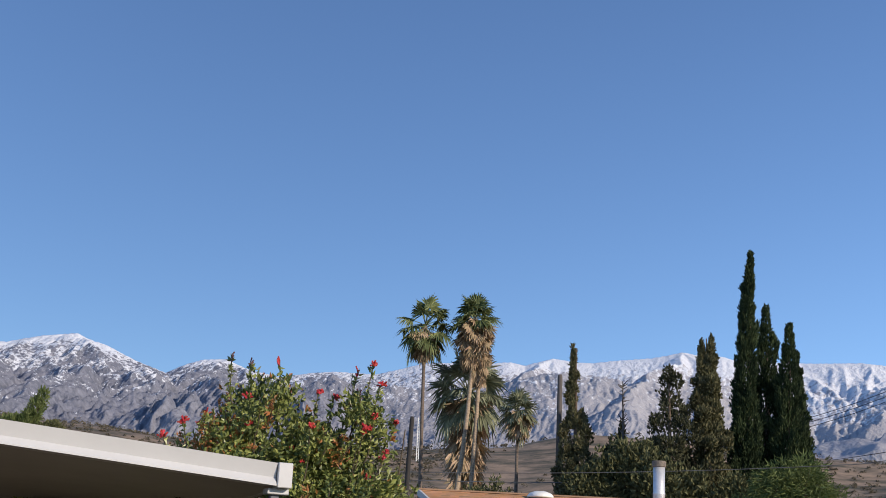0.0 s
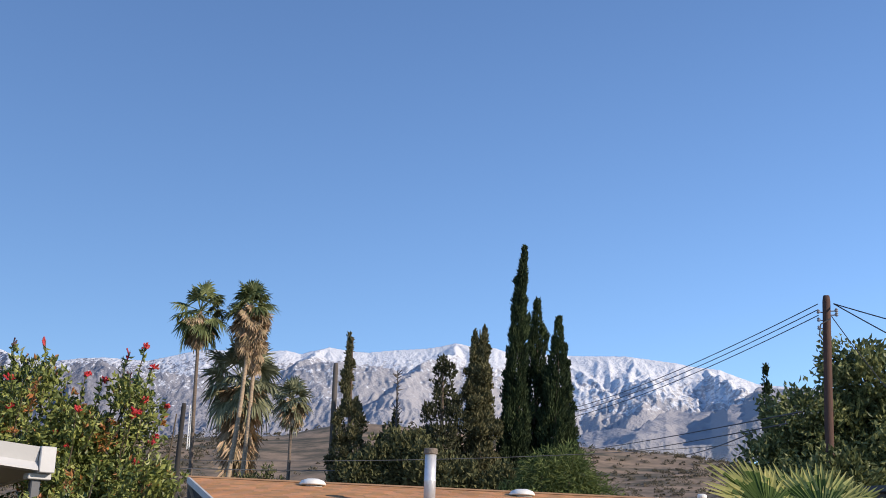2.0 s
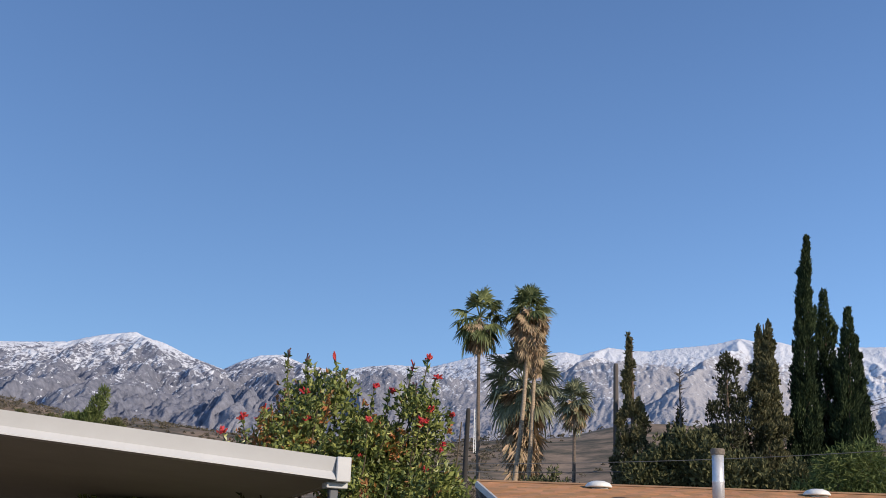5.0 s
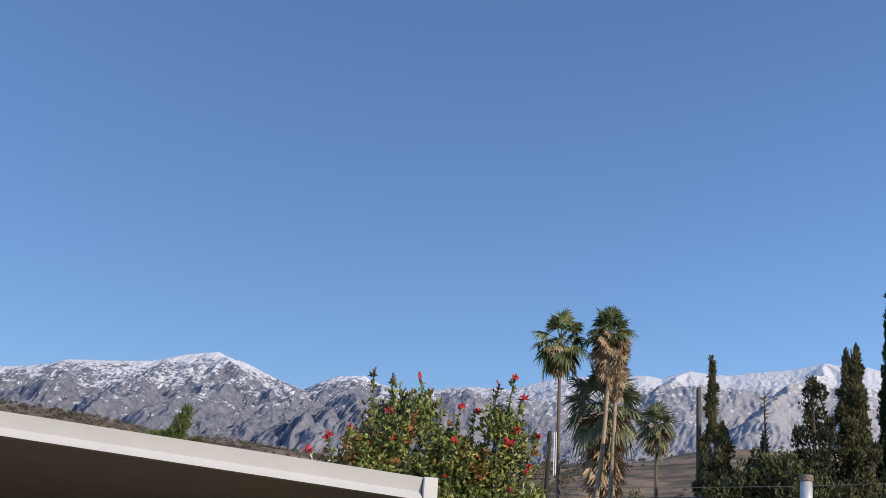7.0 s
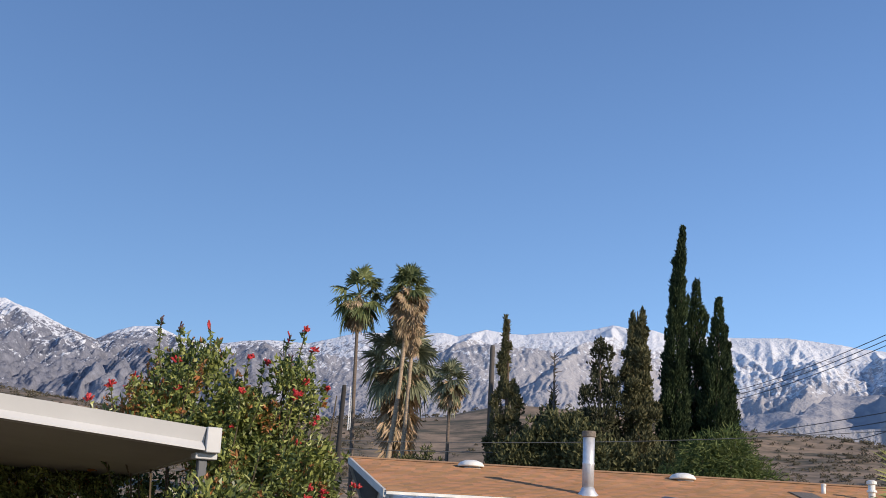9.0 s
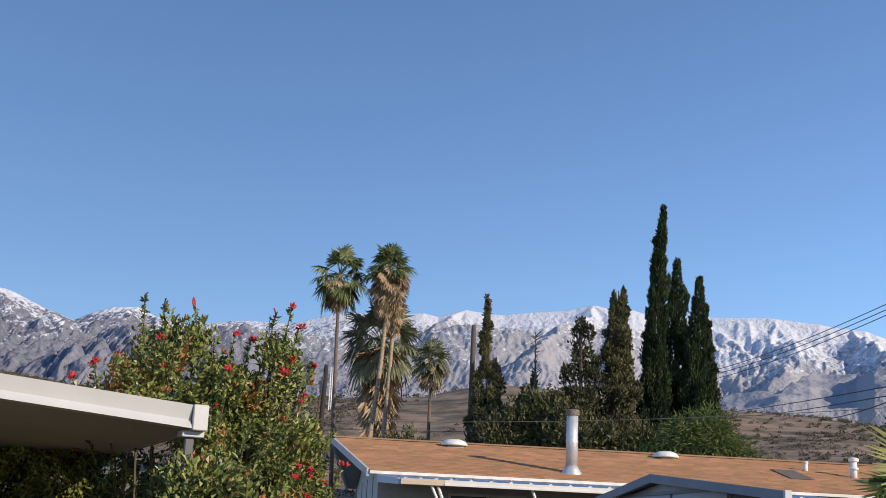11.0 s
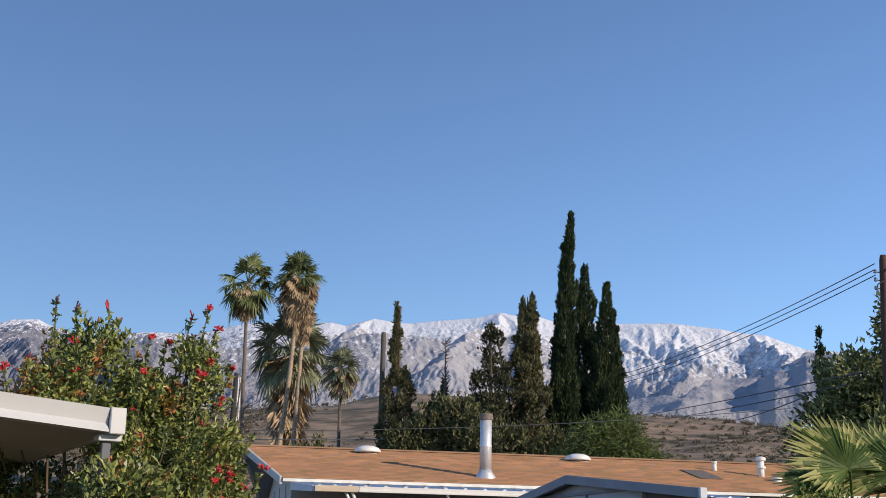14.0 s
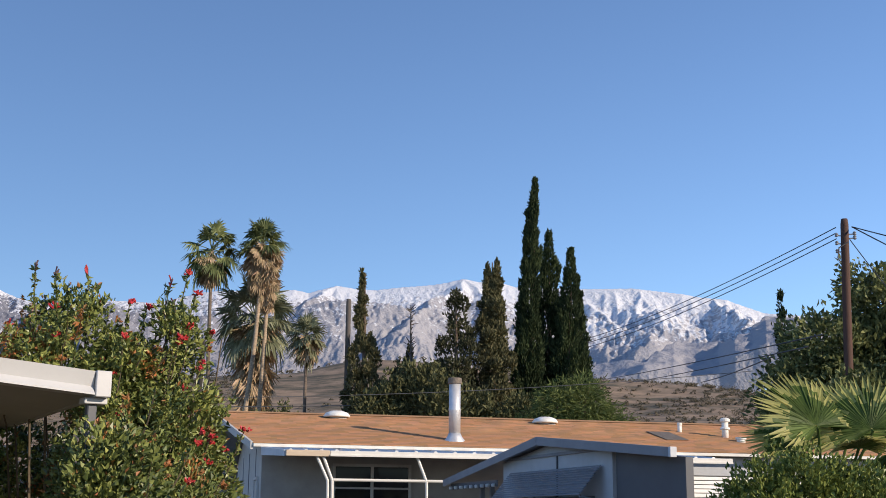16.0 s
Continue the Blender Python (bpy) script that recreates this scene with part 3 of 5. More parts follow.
def bushy(name, label, category, x, y, lobes, n, length, width, material, seed, stems=6, group="", z0=None, up=0.4, shell=0.5, down=0.0, clumps=0, spray=0.1):
    rng = np.random.default_rng(seed)
    z0 = ground_z(x, y) - 0.05 if z0 is None else z0
    t = thing(name, label, category, pose(x, y, z0), group=group)
    for k in range(min(stems, len(lobes)) if stems else 0):
        l = lobes[k]
        bm = bmesh.new()
        r = max(0.02, 0.06 * l[5])
        tube(bm, [(0.1 * k - 0.2, 0.05 * k, 0), (l[0] * 0.5, l[1] * 0.5, l[2] * 0.45), (l[0], l[1], l[2]), (l[0] + 0.2 * l[3], l[1], l[2] + 0.6 * l[5])], [r * 1.6, r * 1.2, r * 0.7, r * 0.2], 7)
        part("limb", bm, M_BARK, t)
    P, D = crown_mass(rng, clumps or n, lobes, shell)
    if clumps:
        pick = rng.integers(0, clumps, n)
        P, D = P[pick] + D[pick] * rng.uniform(0, spray, (n, 1)) + np.clip(rng.normal(0, spray * 0.6, (n, 3)), -spray, spray), D[pick]
    D = D + rng.normal(0, 0.6, D.shape) + np.array([0, 0, up - down])
    keep = P[:, 2] > 0.02
    part("crown", leaf_cloud(rng, P[keep], D[keep], length, width), material, t)
    return t


# ---- trees behind the house ----
cypress(3.38, 57.9, 17.5, 0.84, "tall slender dark green Italian cypress", seed=3, n=34000, lump=0.26, taper=0.60, lean=0.42)
cypress(4.45, 59.8, 15.45, 1.12, "slender dark green Italian cypress beside a taller one", seed=4, n=30000, lump=0.30, taper=0.58, lean=0.1)
cypress(5.32, 58.2, 14.15, 1.10, "shorter pointed dark green Italian cypress", seed=5, n=30000, lump=0.32, taper=0.58, lean=0.12)
cypress(5.85, 58.6, 12.2, 0.72, "low dark cypress leaning against a taller one", seed=7, n=14000, lump=0.30, taper=0.55)
cypress(11.35, 43.5, 9.6, 0.28, "thin dark cypress beside a leafy tree", seed=6, n=6000, lump=0.08, taper=0.4, size=0.13, wide=0.06)


def ragged_conifer(x, y, top, lobes, label, seed, n, material=None, fill=0.35):
    """A conifer with a trunk, short tiers and a ragged outline of sprays."""
    rng = np.random.default_rng(seed)
    z0 = ground_z(x, y) - 0.1
    h = top - z0
    t = thing("conifer_tree", label, "tree", pose(x, y, z0), group="trees behind the house")
    bm = bmesh.new()
    tube(bm, [(0, 0, 0), (0.05, 0, h * 0.5), (0, 0, h * 0.97)], [0.16, 0.11, 0.025], 8)
    part("trunk", bm, M_BARK, t)
    rr = random.Random(seed)
    boughs = []
    for (dx, zb, zt, r, share) in lobes:
        for k in range(int(52 * share)):
            f = 1 - rr.random() ** 0.8
            R = r * (1 - f) ** 0.6 * rr.uniform(0.5, 1.3)
            a = rr.uniform(0, 6.283)
            w = rr.uniform(0.5, 1.15) * (0.12 + 0.24 * r) * (1.1 - 0.7 * f)
            boughs.append((dx + R * math.cos(a), R * math.sin(a), zb + (zt - zb) * f - z0, w, w * 0.9, w * rr.uniform(0.9, 1.8)))
    P, D = crown_mass(rng, n, boughs, 0.4)
    Ps, Ds = [P], [D]
    for (dx, zb, zt, r, share) in lobes:
        P, D = crown_column(rng, int(n * share * fill), zt - z0, r * 0.85, 0.6, 0.5, zb - z0, seed + zb)
        P[:, 0] += dx
        Ps.append(P), Ds.append(D)
    P, D = np.concatenate(Ps), np.concatenate(Ds)
    D = D * 0.7 + rng.normal(0, 0.4, D.shape) + np.array([0, 0, 0.7])
    part("crown", leaf_cloud(rng, P, D, 0.17, 0.085), material or M_CONIFER, t)
    return t


ragged_conifer(-4.2, 56.9, 13.05, [(-0.14, 9.0, 12.8, 0.22, 0.3), (0.32, 4.5, 9.9, 0.88, 0.6), (-0.42, 4.5, 9.5, 0.62, 0.4)], "thin-topped dusty green conifer with a ragged outline", 11, 17000)
ragged_conifer(0.0, 55.0, 11.65, [(0.05, 4.0, 11.4, 1.45, 0.8), (-0.7, 4.0, 9.6, 0.6, 0.25), (0.6, 4.0, 10.0, 0.55, 0.25)], "broad dusty dark green conifer with open boughs", 12, 15000, M_DARKCONIFER, 0.12)
ragged_conifer(1.65, 56.0, 13.4, [(0.05, 4.0, 12.5, 1.12, 1.0), (-0.22, 8.8, 13.0, 0.42, 0.35), (0.2, 8.5, 13.2, 0.42, 0.35)], "tall dusty green conifer with a forked top", 13, 20000)
ragged_conifer(-2.1, 57.0, 9.6, [(0.0, 4.0, 9.4, 0.55, 0.6), (-0.5, 4.0, 8.8, 0.45, 0.2), (0.45, 4.0, 8.3, 0.5, 0.2)], "small grey-green conifer below a bare spire", 14, 9000, M_DARKCONIFER)

# a bare spire that stands over the small conifer
z0 = ground_z(-2.0, 56.6)
dead = thing("dead_tree", "thin dead dark tree with short bare twigs", "tree", pose(-2.05, 56.6, z0))
bm = bmesh.new()
tube(bm, [(0, 0, 0), (0.05, 0, 4), (0, 0, 11.2 - z0)], [0.1, 0.07, 0.02], 6)
part("trunk", bm, M_GREYPOLE, dead)
rng = random.Random(5)
for k in range(46):
    z = rng.uniform(8.6, 11.0) - z0
    a, L = rng.uniform(0, 6.28), rng.uniform(0.12, 0.38)
    bm = bmesh.new()
    tube(bm, [(0, 0, z), (math.cos(a) * L, math.sin(a) * L, z + L * rng.uniform(0.2, 0.9))], [0.03, 0.012], 4)
    part("twig", bm, M_GREYPOLE, dead)

# tall palms, a stout one and a small one
first_palm = fan_palm(-12.2, 61.3, 15.45, "tall thin-trunked fan palm with a green crown", 22, 0.86, 0.9, 34, 0.8, 0.085, 21, (0.25, 0), low=-72)
fan_palm(-9.75, 61.7, 15.95, "tall fan palm with a thick skirt of dry fronds", 17, 0.85, 0.6, 150, 1.45, 0.10, 22, (-1.1, 0), low=-22, skirt_out=0.34, pale=True)
fan_palm(-10.3, 64.0, 12.75, "stout fan palm with drooping grey-green and dry fronds", 30, 1.2, 1.35, 260, 5.4, 0.24, 23, (0, 0), low=-52, skirt_out=0.3, leaf=M_GREYPALM)
fan_palm(-9.45, 62.0, 14.6, "leaning fan palm trunk with dry fronds", 5, 0.6, 0.4, 140, 1.6, 0.10, 25, (-0.5, 0), pale=True)
fan_palm(-7.13, 59.6, 10.95, "small thin fan palm with a drooping grey-green crown", 18, 0.80, 0.42, 36, 0.6, 0.075, 24, (0, 0), low=-80, leaf=M_GREYPALM)

rng = random.Random(44)
z1 = 15.45 - 0.69 - first_palm.matrix_world.translation.z
for az, el, pet in ((-95, -8, 1.05), (-80, -28, 0.9), (95, -20, 0.8)):
    bm = bmesh.new()
    m = frond_pose((0, 0, z1), az, el)
    tube(bm, [m @ Vector((0, 0, 0)), m @ Vector((0, pet * 0.6, 0.02)), m @ Vector((0, pet, -0.12))], [0.025, 0.02, 0.015], 5)
    at = m @ Vector((0, pet, -0.12))
    fan_leaf(bm, frond_pose(at, az, -82), 0.55, 13, radians(120), 0.1, 0.05, 0.03, rng)
    part("frond", bm, M_PALM, first_palm)

# weeping, feathery shrub and low undergrowth
bushy("pepper_tree", "rounded feathery light green tree with weeping foliage", "tree", 4.6, 49.8, [(0, 0, 3.2, 1.7, 1.3, 1.9), (-1.5, 0, 2.6, 1.0, 1.0, 1.3), (1.3, 0.1, 2.7, 1.2, 1.1, 1.6), (0.5, 0, 4.1, 1.0, 0.9, 1.3), (-0.6, 0, 3.9, 0.9, 0.9, 1.1)], 12000, 0.30, 0.045, M_PEPPER, 31, 5, down=0.9)
k = 40
for x, y, r, top in [(-3.4, 53.9, 0.8, 6.8), (-2.5, 54.2, 0.7, 7.3), (-1.4, 54, 0.8, 7.9), (-0.3, 53, 0.8, 6.8), (0.9, 53.4, 0.7, 6.4), (2.2, 53.5, 0.8, 6.2), (3.2, 53.5, 0.9, 6.4), (-13.6, 57.0, 1.1, 6.6), (-8.3, 57.5, 0.9, 6.2)]:
    h = top - ground_z(x, y)
    bushy("shrub", "dull green leafy shrub behind the house", "shrub", x, y, [(0, 0, h * 0.55, r, r * 0.8, h * 0.5), (0.5 * r, 0, h * 0.75, r * 0.6, r * 0.6, h * 0.35), (-0.5 * r, 0, h * 0.7, r * 0.6, r * 0.5, h * 0.4)], 4200, 0.22, 0.12, M_SHRUB, k, 3, clumps=110, spray=0.30, group="undergrowth behind the house")
    k += 1


# ---- poles and cables ----
def pole(name, x, y, top, r0, r1, label, material, lean=0.0):
    z0 = ground_z(x, y) - 0.3
    h = top - z0
    t = thing(name, label, "utility pole", pose(x - lean * h, y, z0))
    bm = bmesh.new()
    tube(bm, [(lean * h * f, 0, h * f) for f in (0, 0.25, 0.5, 0.75, 0.985, 1)], [r0 + (r1 - r0) * f for f in (0, 0.25, 0.5, 0.75, 0.985)] + [r1 * 0.8], 14)
    part("shaft", bm, material, t, smooth=True)
    return t


P_TOP = Vector((9.32, 29.53, 8.77))
up = pole("utility_pole", 9.32, 29.53, 8.77, 0.125, 0.095, "round brown treated wooden utility pole", M_POLE, 0.03)
for dz, sx in ((-0.42, -1), (-0.62, -1), (-0.82, -1), (-0.38, 1), (-0.48, 1)):
    bm = bmesh.new()
    tube(bm, [(0, 0, 0), (sx * 0.16, -0.02, 0.0), (sx * 0.22, -0.02, 0.03)], [0.015, 0.015, 0.02], 6)
    lathe(bm, [(0.02, 0.0), (0.045, 0.02), (0.03, 0.05), (0.045, 0.07), (0.02, 0.1)], 8, (sx * 0.22, -0.02, -0.03))
    ob = part("insulator_bracket", bm, M_GREYPAINT, up)
    ob.location = P_TOP + Vector((0, 0, dz)) - up.matrix_world.translation
bm = bmesh.new()
tube(bm, [(0.02, -0.15, -0.6), (-0.22, -0.17, -0.75), (-0.26, -0.17, -1.0), (-0.2, -0.17, -1.1)], 0.018, 6)
ob = part("cable_loop", bm, M_WIRE, up)
ob.location = P_TOP - up.matrix_world.translation

tagged(pole("utility_pole", -5.17, 59.8, 12.0, 0.15, 0.12, "weathered grey wooden utility pole on the hillside", M_GREYPOLE), category="utility pole")
pole("utility_pole", -6.02, 29.46, 5.7, 0.065, 0.055, "short dark wooden pole behind the flowering shrub", M_DARKPOLE, 0.03)

# pale lattice mast far off
mast = thing("lattice_mast", "pale steel lattice mast far off", "mast", pose(-23.7, 117.7, ground_z(-23.7, 117.7)))
bm = bmesh.new()
for sx in (-0.10, 0.10):
    tube(bm, [(sx, 0, 0), (sx, 0, 17.6 - ground_z(-23.7, 117.7))], 0.05, 5)
part("leg", bm, M_VENT, mast)
bm = bmesh.new()
top = 17.6 - ground_z(-23.7, 117.7)
for k in range(14):
    z = top * k / 14
    tube(bm, [(-0.10, 0, z), (0.10, 0, z + top / 14)], 0.025, 4)
part("bracing", bm, M_VENT, mast)


def cable(a, b, sag, r=0.02, label="thin black overhead utility cable", material=M_WIRE):
    a, b = Vector(a), Vector(b)
    bm = bmesh.new()
    tube(bm, [a.lerp(b, f) - Vector((0, 0, sag * 4 * f * (1 - f))) for f in (k / 24 for k in range(25))], r, 5)
    ob = part("overhead_cable", bm, material)
    tagged(ob, label, "cable", group="overhead cables")


for dz, far in ((-0.20, (6.21, 57.7, 10.12)), (-0.34, (6.21, 57.7, 9.92)), (-0.48, (6.2, 57.7, 9.71))):
    near, far = P_TOP + Vector((-0.2, 0.05, dz)), Vector(far)
    cable(near, far + (far - near) * 0.25, 0.35, 0.013)
for far in ((10.75, 25.0, 6.95), (10.6, 25.2, 6.35)):
    near, far = P_TOP + Vector((0.16, -0.03, -0.2)), Vector(far)
    cable(near, far + (far - near) * 1.5, 0.12, 0.015)
cable(P_TOP + Vector((0.1, 0, -0.5)), (10.6, 29.1, 6.35), 0.04, 0.012)
for near, far in (((7.55, 30.11, 5.77), (8.68, 69.5, 9.38)), ((7.42, 30.14, 5.53), (9.91, 69.3, 9.17)), ((7.37, 30.16, 5.42), (8.82, 44.2, 6.47))):
    near, far = Vector(near), Vector(far)
    cable(near - (far - near) * 0.12, far + (far - near) * 0.15, 0.06, 0.015)
cable((-14, 44.4, 5.75), (10.5, 44.5, 6.85), 0.35, 0.012, "pale thin overhead cable crossing the trees", M_PALEWIRE)
cable((-16, 56.0, 6.45), (-4, 56.0, 6.55), 0.05, 0.02, "pale thin cable low behind the palms", M_PALEWIRE)


# ---- the house with the shingle roof ----
HX, HY, HR = -3.26, 20.14, 13.0
HZ = 0.0
EAVE, RIDGE, DEPTH, LEN = 2.75, 3.50, 3.45, 13.0
house = thing("mobile_home", "pale mobile home with a terracotta shingle roof", "house", pose(HX, HY, HZ, 0, 0, HR))
zb = -0.3
SL = (RIDGE - EAVE) / DEPTH

bm = bmesh.new()
box(bm, 0.15, LEN, 0.30, 0.42, zb, EAVE - 0.02)
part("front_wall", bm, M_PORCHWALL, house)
bm = bmesh.new()
box(bm, 0.15, LEN, 2 * DEPTH - 0.42, 2 * DEPTH - 0.30, zb, EAVE - 0.02)
part("back_wall", bm, M_STUCCO, house)
for x in (0.15, LEN - 0.12):
    bm = bmesh.new()
    prism(bm, [(0.42, zb), (2 * DEPTH - 0.42, zb), (2 * DEPTH - 0.42, EAVE + 0.02), (DEPTH, RIDGE - 0.1), (0.42, EAVE + 0.02)], "x", x, x + 0.12)
    part("gable_wall", bm, M_GABLE, house)
PROW = 0.50
bm = bmesh.new()
ends = []
for x, pr in ((-0.02, -PROW), (LEN + 0.2, PROW)):
    ends.append([bm.verts.new((x + (pr if abs(y - DEPTH) < 0.01 else 0), y, z)) for y, z in ((0, EAVE - 0.05), (0, EAVE), (DEPTH, RIDGE), (2 * DEPTH, EAVE), (2 * DEPTH, EAVE - 0.05), (DEPTH, RIDGE - 0.06))])
bm.faces.new(ends[0]), bm.faces.new(ends[1][::-1])
for i in range(6):
    bm.faces.new((ends[0][i], ends[1][i], ends[1][(i + 1) % 6], ends[0][(i + 1) % 6]))
roof = part("roof", bm, M_GREYPAINT, house)
# eave fascia and rake boards
bm = bmesh.new()
box(bm, -0.02, LEN + 0.2, -0.03, -0.002, EAVE - 0.06, EAVE - 0.008, 0.004)
part("fascia", bm, M_CREAM, house)
for y0 in (0.0, 2 * DEPTH):
    bm = bmesh.new()
    vs = [(-0.025, y0, EAVE - 0.10), (-0.025, y0, EAVE + 0.022), (-0.025 - PROW, DEPTH, RIDGE + 0.022), (-0.025 - PROW, DEPTH, RIDGE - 0.10)]
    lo = [bm.verts.new(v) for v in vs]
    hi = [bm.verts.new((v[0] - 0.04, v[1], v[2])) for v in vs]
    bm.faces.new(lo), bm.faces.new(hi[::-1])
    for i in range(4):
        bm.faces.new((lo[i], hi[i], hi[(i + 1) % 4], lo[(i + 1) % 4]))
    part("rake_board", bm, M_GABLE, house)

# shingles: overlapping courses of tabs
rng = random.Random(3)
V, F, tabs = [], [], []
courses = 25
L0 = math.hypot(DEPTH, RIDGE - EAVE)
cy, cz = DEPTH / L0, (RIDGE - EAVE) / L0
for c in range(courses):
    s0, s1 = L0 * c / courses - 0.02, L0 * (c + 1) / courses + 0.03
    left = -0.022 - PROW * c / courses
    x = left - rng.uniform(0, 0.25)
    while x < LEN + 0.2:
        w = rng.choice((0.16, 0.22, 0.30, 0.34))
        a, b = max(x, left), min(x + w - 0.002, LEN + 0.22)
        x += w
        if b - a < 0.02:
            continue
        t0, t1 = 0.013 + rng.uniform(0, 0.005), 0.005
        if c < 12 and 0.2 < x - w < 6.6 and len(tabs) < 300:
            tabs.append((a, s0, b - a))
            continue
        q = len(V)
        for xx in (a, b):
            V.append((xx, s0 * cy - 0.004 * cz, EAVE + s0 * cz + 0.003))
            V.append((xx, s0 * cy - t0 * cz, EAVE + s0 * cz + t0 * cy))
            V.append((xx, s1 * cy - t1 * cz, EAVE + s1 * cz + t1 * cy))
        F += [(q, q + 3, q + 4, q + 1), (q + 1, q + 4, q + 5, q + 2), (q, q + 1, q + 2), (q + 3, q + 5, q + 4)]
ob = part("shingles", (V, F), M_SHINGLE, roof, "terracotta brown asphalt shingles in courses")
tagged(ob, kind="stuff")
bm = bmesh.new()
prism(bm, [(DEPTH - 0.14, RIDGE - 0.005), (DEPTH, RIDGE + 0.035), (DEPTH + 0.14, RIDGE - 0.005), (DEPTH, RIDGE - 0.0)], "x", -0.06 - PROW, LEN + 0.2)
part("ridge_cap", bm, M_SHINGLE, roof)


def on_roof(x, y):
    return (x, y, EAVE + y * SL)


# flue pipe, mushroom vents, plumbing stacks
def flue(x, y):
    p = on_roof(x, y)
    t = thing("flue_pipe", "tall galvanised metal flue pipe with a rusty cap", "flue", house.matrix_world @ Matrix.Translation(p))
    bm = bmesh.new()
    lathe(bm, [(0.10, 0.10), (0.10, 0.50), (0.104, 0.51), (0.104, 0.54), (0.098, 0.55), (0.098, 0.97)], 24)
    part("pipe", bm, M_GALV, t, smooth=True)
    bm = bmesh.new()
    lathe(bm, [(0.19, -0.05), (0.18, 0.0), (0.125, 0.07), (0.108, 0.12)], 24)
    part("flashing", bm, M_GALV, t, smooth=True)
    bm = bmesh.new()
    lathe(bm, [(0.10, 0.965), (0.118, 0.975), (0.118, 1.055), (0.108, 1.07)], 24)
    part("cap", bm, M_RUST, t, "rusty flue cap")


def mushroom(x, y):
    p = on_roof(x, y)
    t = thing("roof_vent", "round white mushroom roof vent on the shingles", "roof vent", house.matrix_world @ Matrix.Translation(p), group="roof vents")
    bm = bmesh.new()
    lathe(bm, [(0.12, -0.08), (0.115, 0.06)], 20)
    part("neck", bm, M_VENT, t)
    bm = bmesh.new()
    lathe(bm, [(0.20, 0.015), (0.245, 0.02), (0.25, 0.045), (0.205, 0.10), (0.11, 0.135), (0.02, 0.142)], 24)
    part("hood", bm, M_VENT, t, smooth=True)
    bm = bmesh.new()
    m = Matrix.Rotation(math.atan(SL), 4, "X")
    box(bm, -0.14, 0.16, -0.17, 0.14, 0.018, 0.026, 0, m)
    part("flashing", bm, M_GABLE, t)


def stack(x, y, r, h, cap):
    p = on_roof(x, y)
    t = thing("vent_stack", "short pale plumbing vent stack on the shingles", "vent pipe", house.matrix_world @ Matrix.Translation(p), group="plumbing stacks")
    bm = bmesh.new()
    lathe(bm, [(r, -0.05), (r, h)], 16)
    part("pipe", bm, M_VENT, t, smooth=True)
    if cap:
        bm = bmesh.new()
        lathe(bm, [(r * 0.9, h - 0.02), (r * 1.5, h), (r * 1.5, h + 0.05), (r * 0.9, h + 0.07)], 16)
        part("cap", bm, M_VENT, t)
        bm = bmesh.new()
        lathe(bm, [(r * 1.45, h * 0.5), (r * 1.5, h * 0.52), (r * 1.45, h * 0.62), (r, h * 0.66)], 16)
        part("collar", bm, M_VENT, t)
    else:
        bm = bmesh.new()
        lathe(bm, [(r * 1.2, h - 0.01), (r * 1.25, h + 0.03), (r, h + 0.035)], 16)
        part("cap", bm, M_VENT, t)


flue(3.42, 0.66)
mushroom(1.72, 3.05)
mushroom(5.75, 2.98)
stack(8.23, 2.31, 0.04, 0.15, False)
stack(8.92, 1.78, 0.062, 0.30, True)
stack(8.98, 1.25, 0.08, 0.06, False)
hatch = thing("roof_patch", "flat grey metal patch lying on the shingles", "roof panel", house.matrix_world @ Matrix.Translation(on_roof(7.72, 1.7)))
bm = bmesh.new()
box(bm, -0.22, 0.22, -0.5, 0.5, 0.02, 0.028, 0.003, Matrix.Rotation(math.atan(SL), 4, "X"))
part("sheet", bm, M_RUST, hatch)

# porch awning: ribbed metal pans, fascia, pipe posts and rails
awn = thing("porch_awning", "white ribbed metal porch awning on slim bent pipe posts", "awning", house.matrix_world.copy())
PY, PZ0, PZ1 = -1.65, 2.66, 2.55
for k in range(24):
    x = 0.15 + k * 0.3
    bm = bmesh.new()
    prof = [(x, 0.0), (x + 0.03, 0.035), (x + 0.06, 0.035), (x + 0.09, 0.0), (x + 0.3, 0.0), (x + 0.3, -0.012), (x, -0.012)]
    lo = [bm.verts.new((p[0], -0.035, PZ0 + p[1])) for p in prof]
    hi = [bm.verts.new((p[0] + 0.22 * max(0, 1 - k / 3), PY, PZ1 + p[1])) for p in prof]
    bm.faces.new(lo), bm.faces.new(hi[::-1])
    for i in range(len(prof)):
        bm.faces.new((lo[i], hi[i], hi[(i + 1) % 7], lo[(i + 1) % 7]))
    part("pan", bm, M_GALV, awn)
bm = bmesh.new()
box(bm, 0.16, 7.4, 0.0, 0.03, PZ0 - 0.08, PZ0 + 0.038)
part("ledger", bm, M_STUCCO, awn)
bm = bmesh.new()
box(bm, 0.992, 7.4, PY - 0.05, PY - 0.002, PZ1 - 0.07, PZ1 + 0.012, 0.006)
box(bm, 0.992, 7.4, PY - 0.065, PY - 0.05, PZ1 - 0.07, PZ1 - 0.045)
part("front_fascia", bm, M_CREAM, awn)
bm = bmesh.new()
box(bm, 0.34, 0.99, PY - 0.05, PY - 0.002, PZ1 - 0.075, PZ1 + 0.015, 0.006)
part("fascia_patch", bm, M_TAN, awn, "bare tan weathered fascia board")
bm = bmesh.new()
vs = [(0.13, -0.04, PZ0 + 0.03), (0.34, PY, PZ1 + 0.015), (0.34, PY, PZ1 - 0.075), (0.13, -0.04, PZ0 - 0.10)]
lo = [bm.verts.new(v) for v in vs]
hi = [bm.verts.new((v[0] - 0.03, v[1], v[2])) for v in vs]
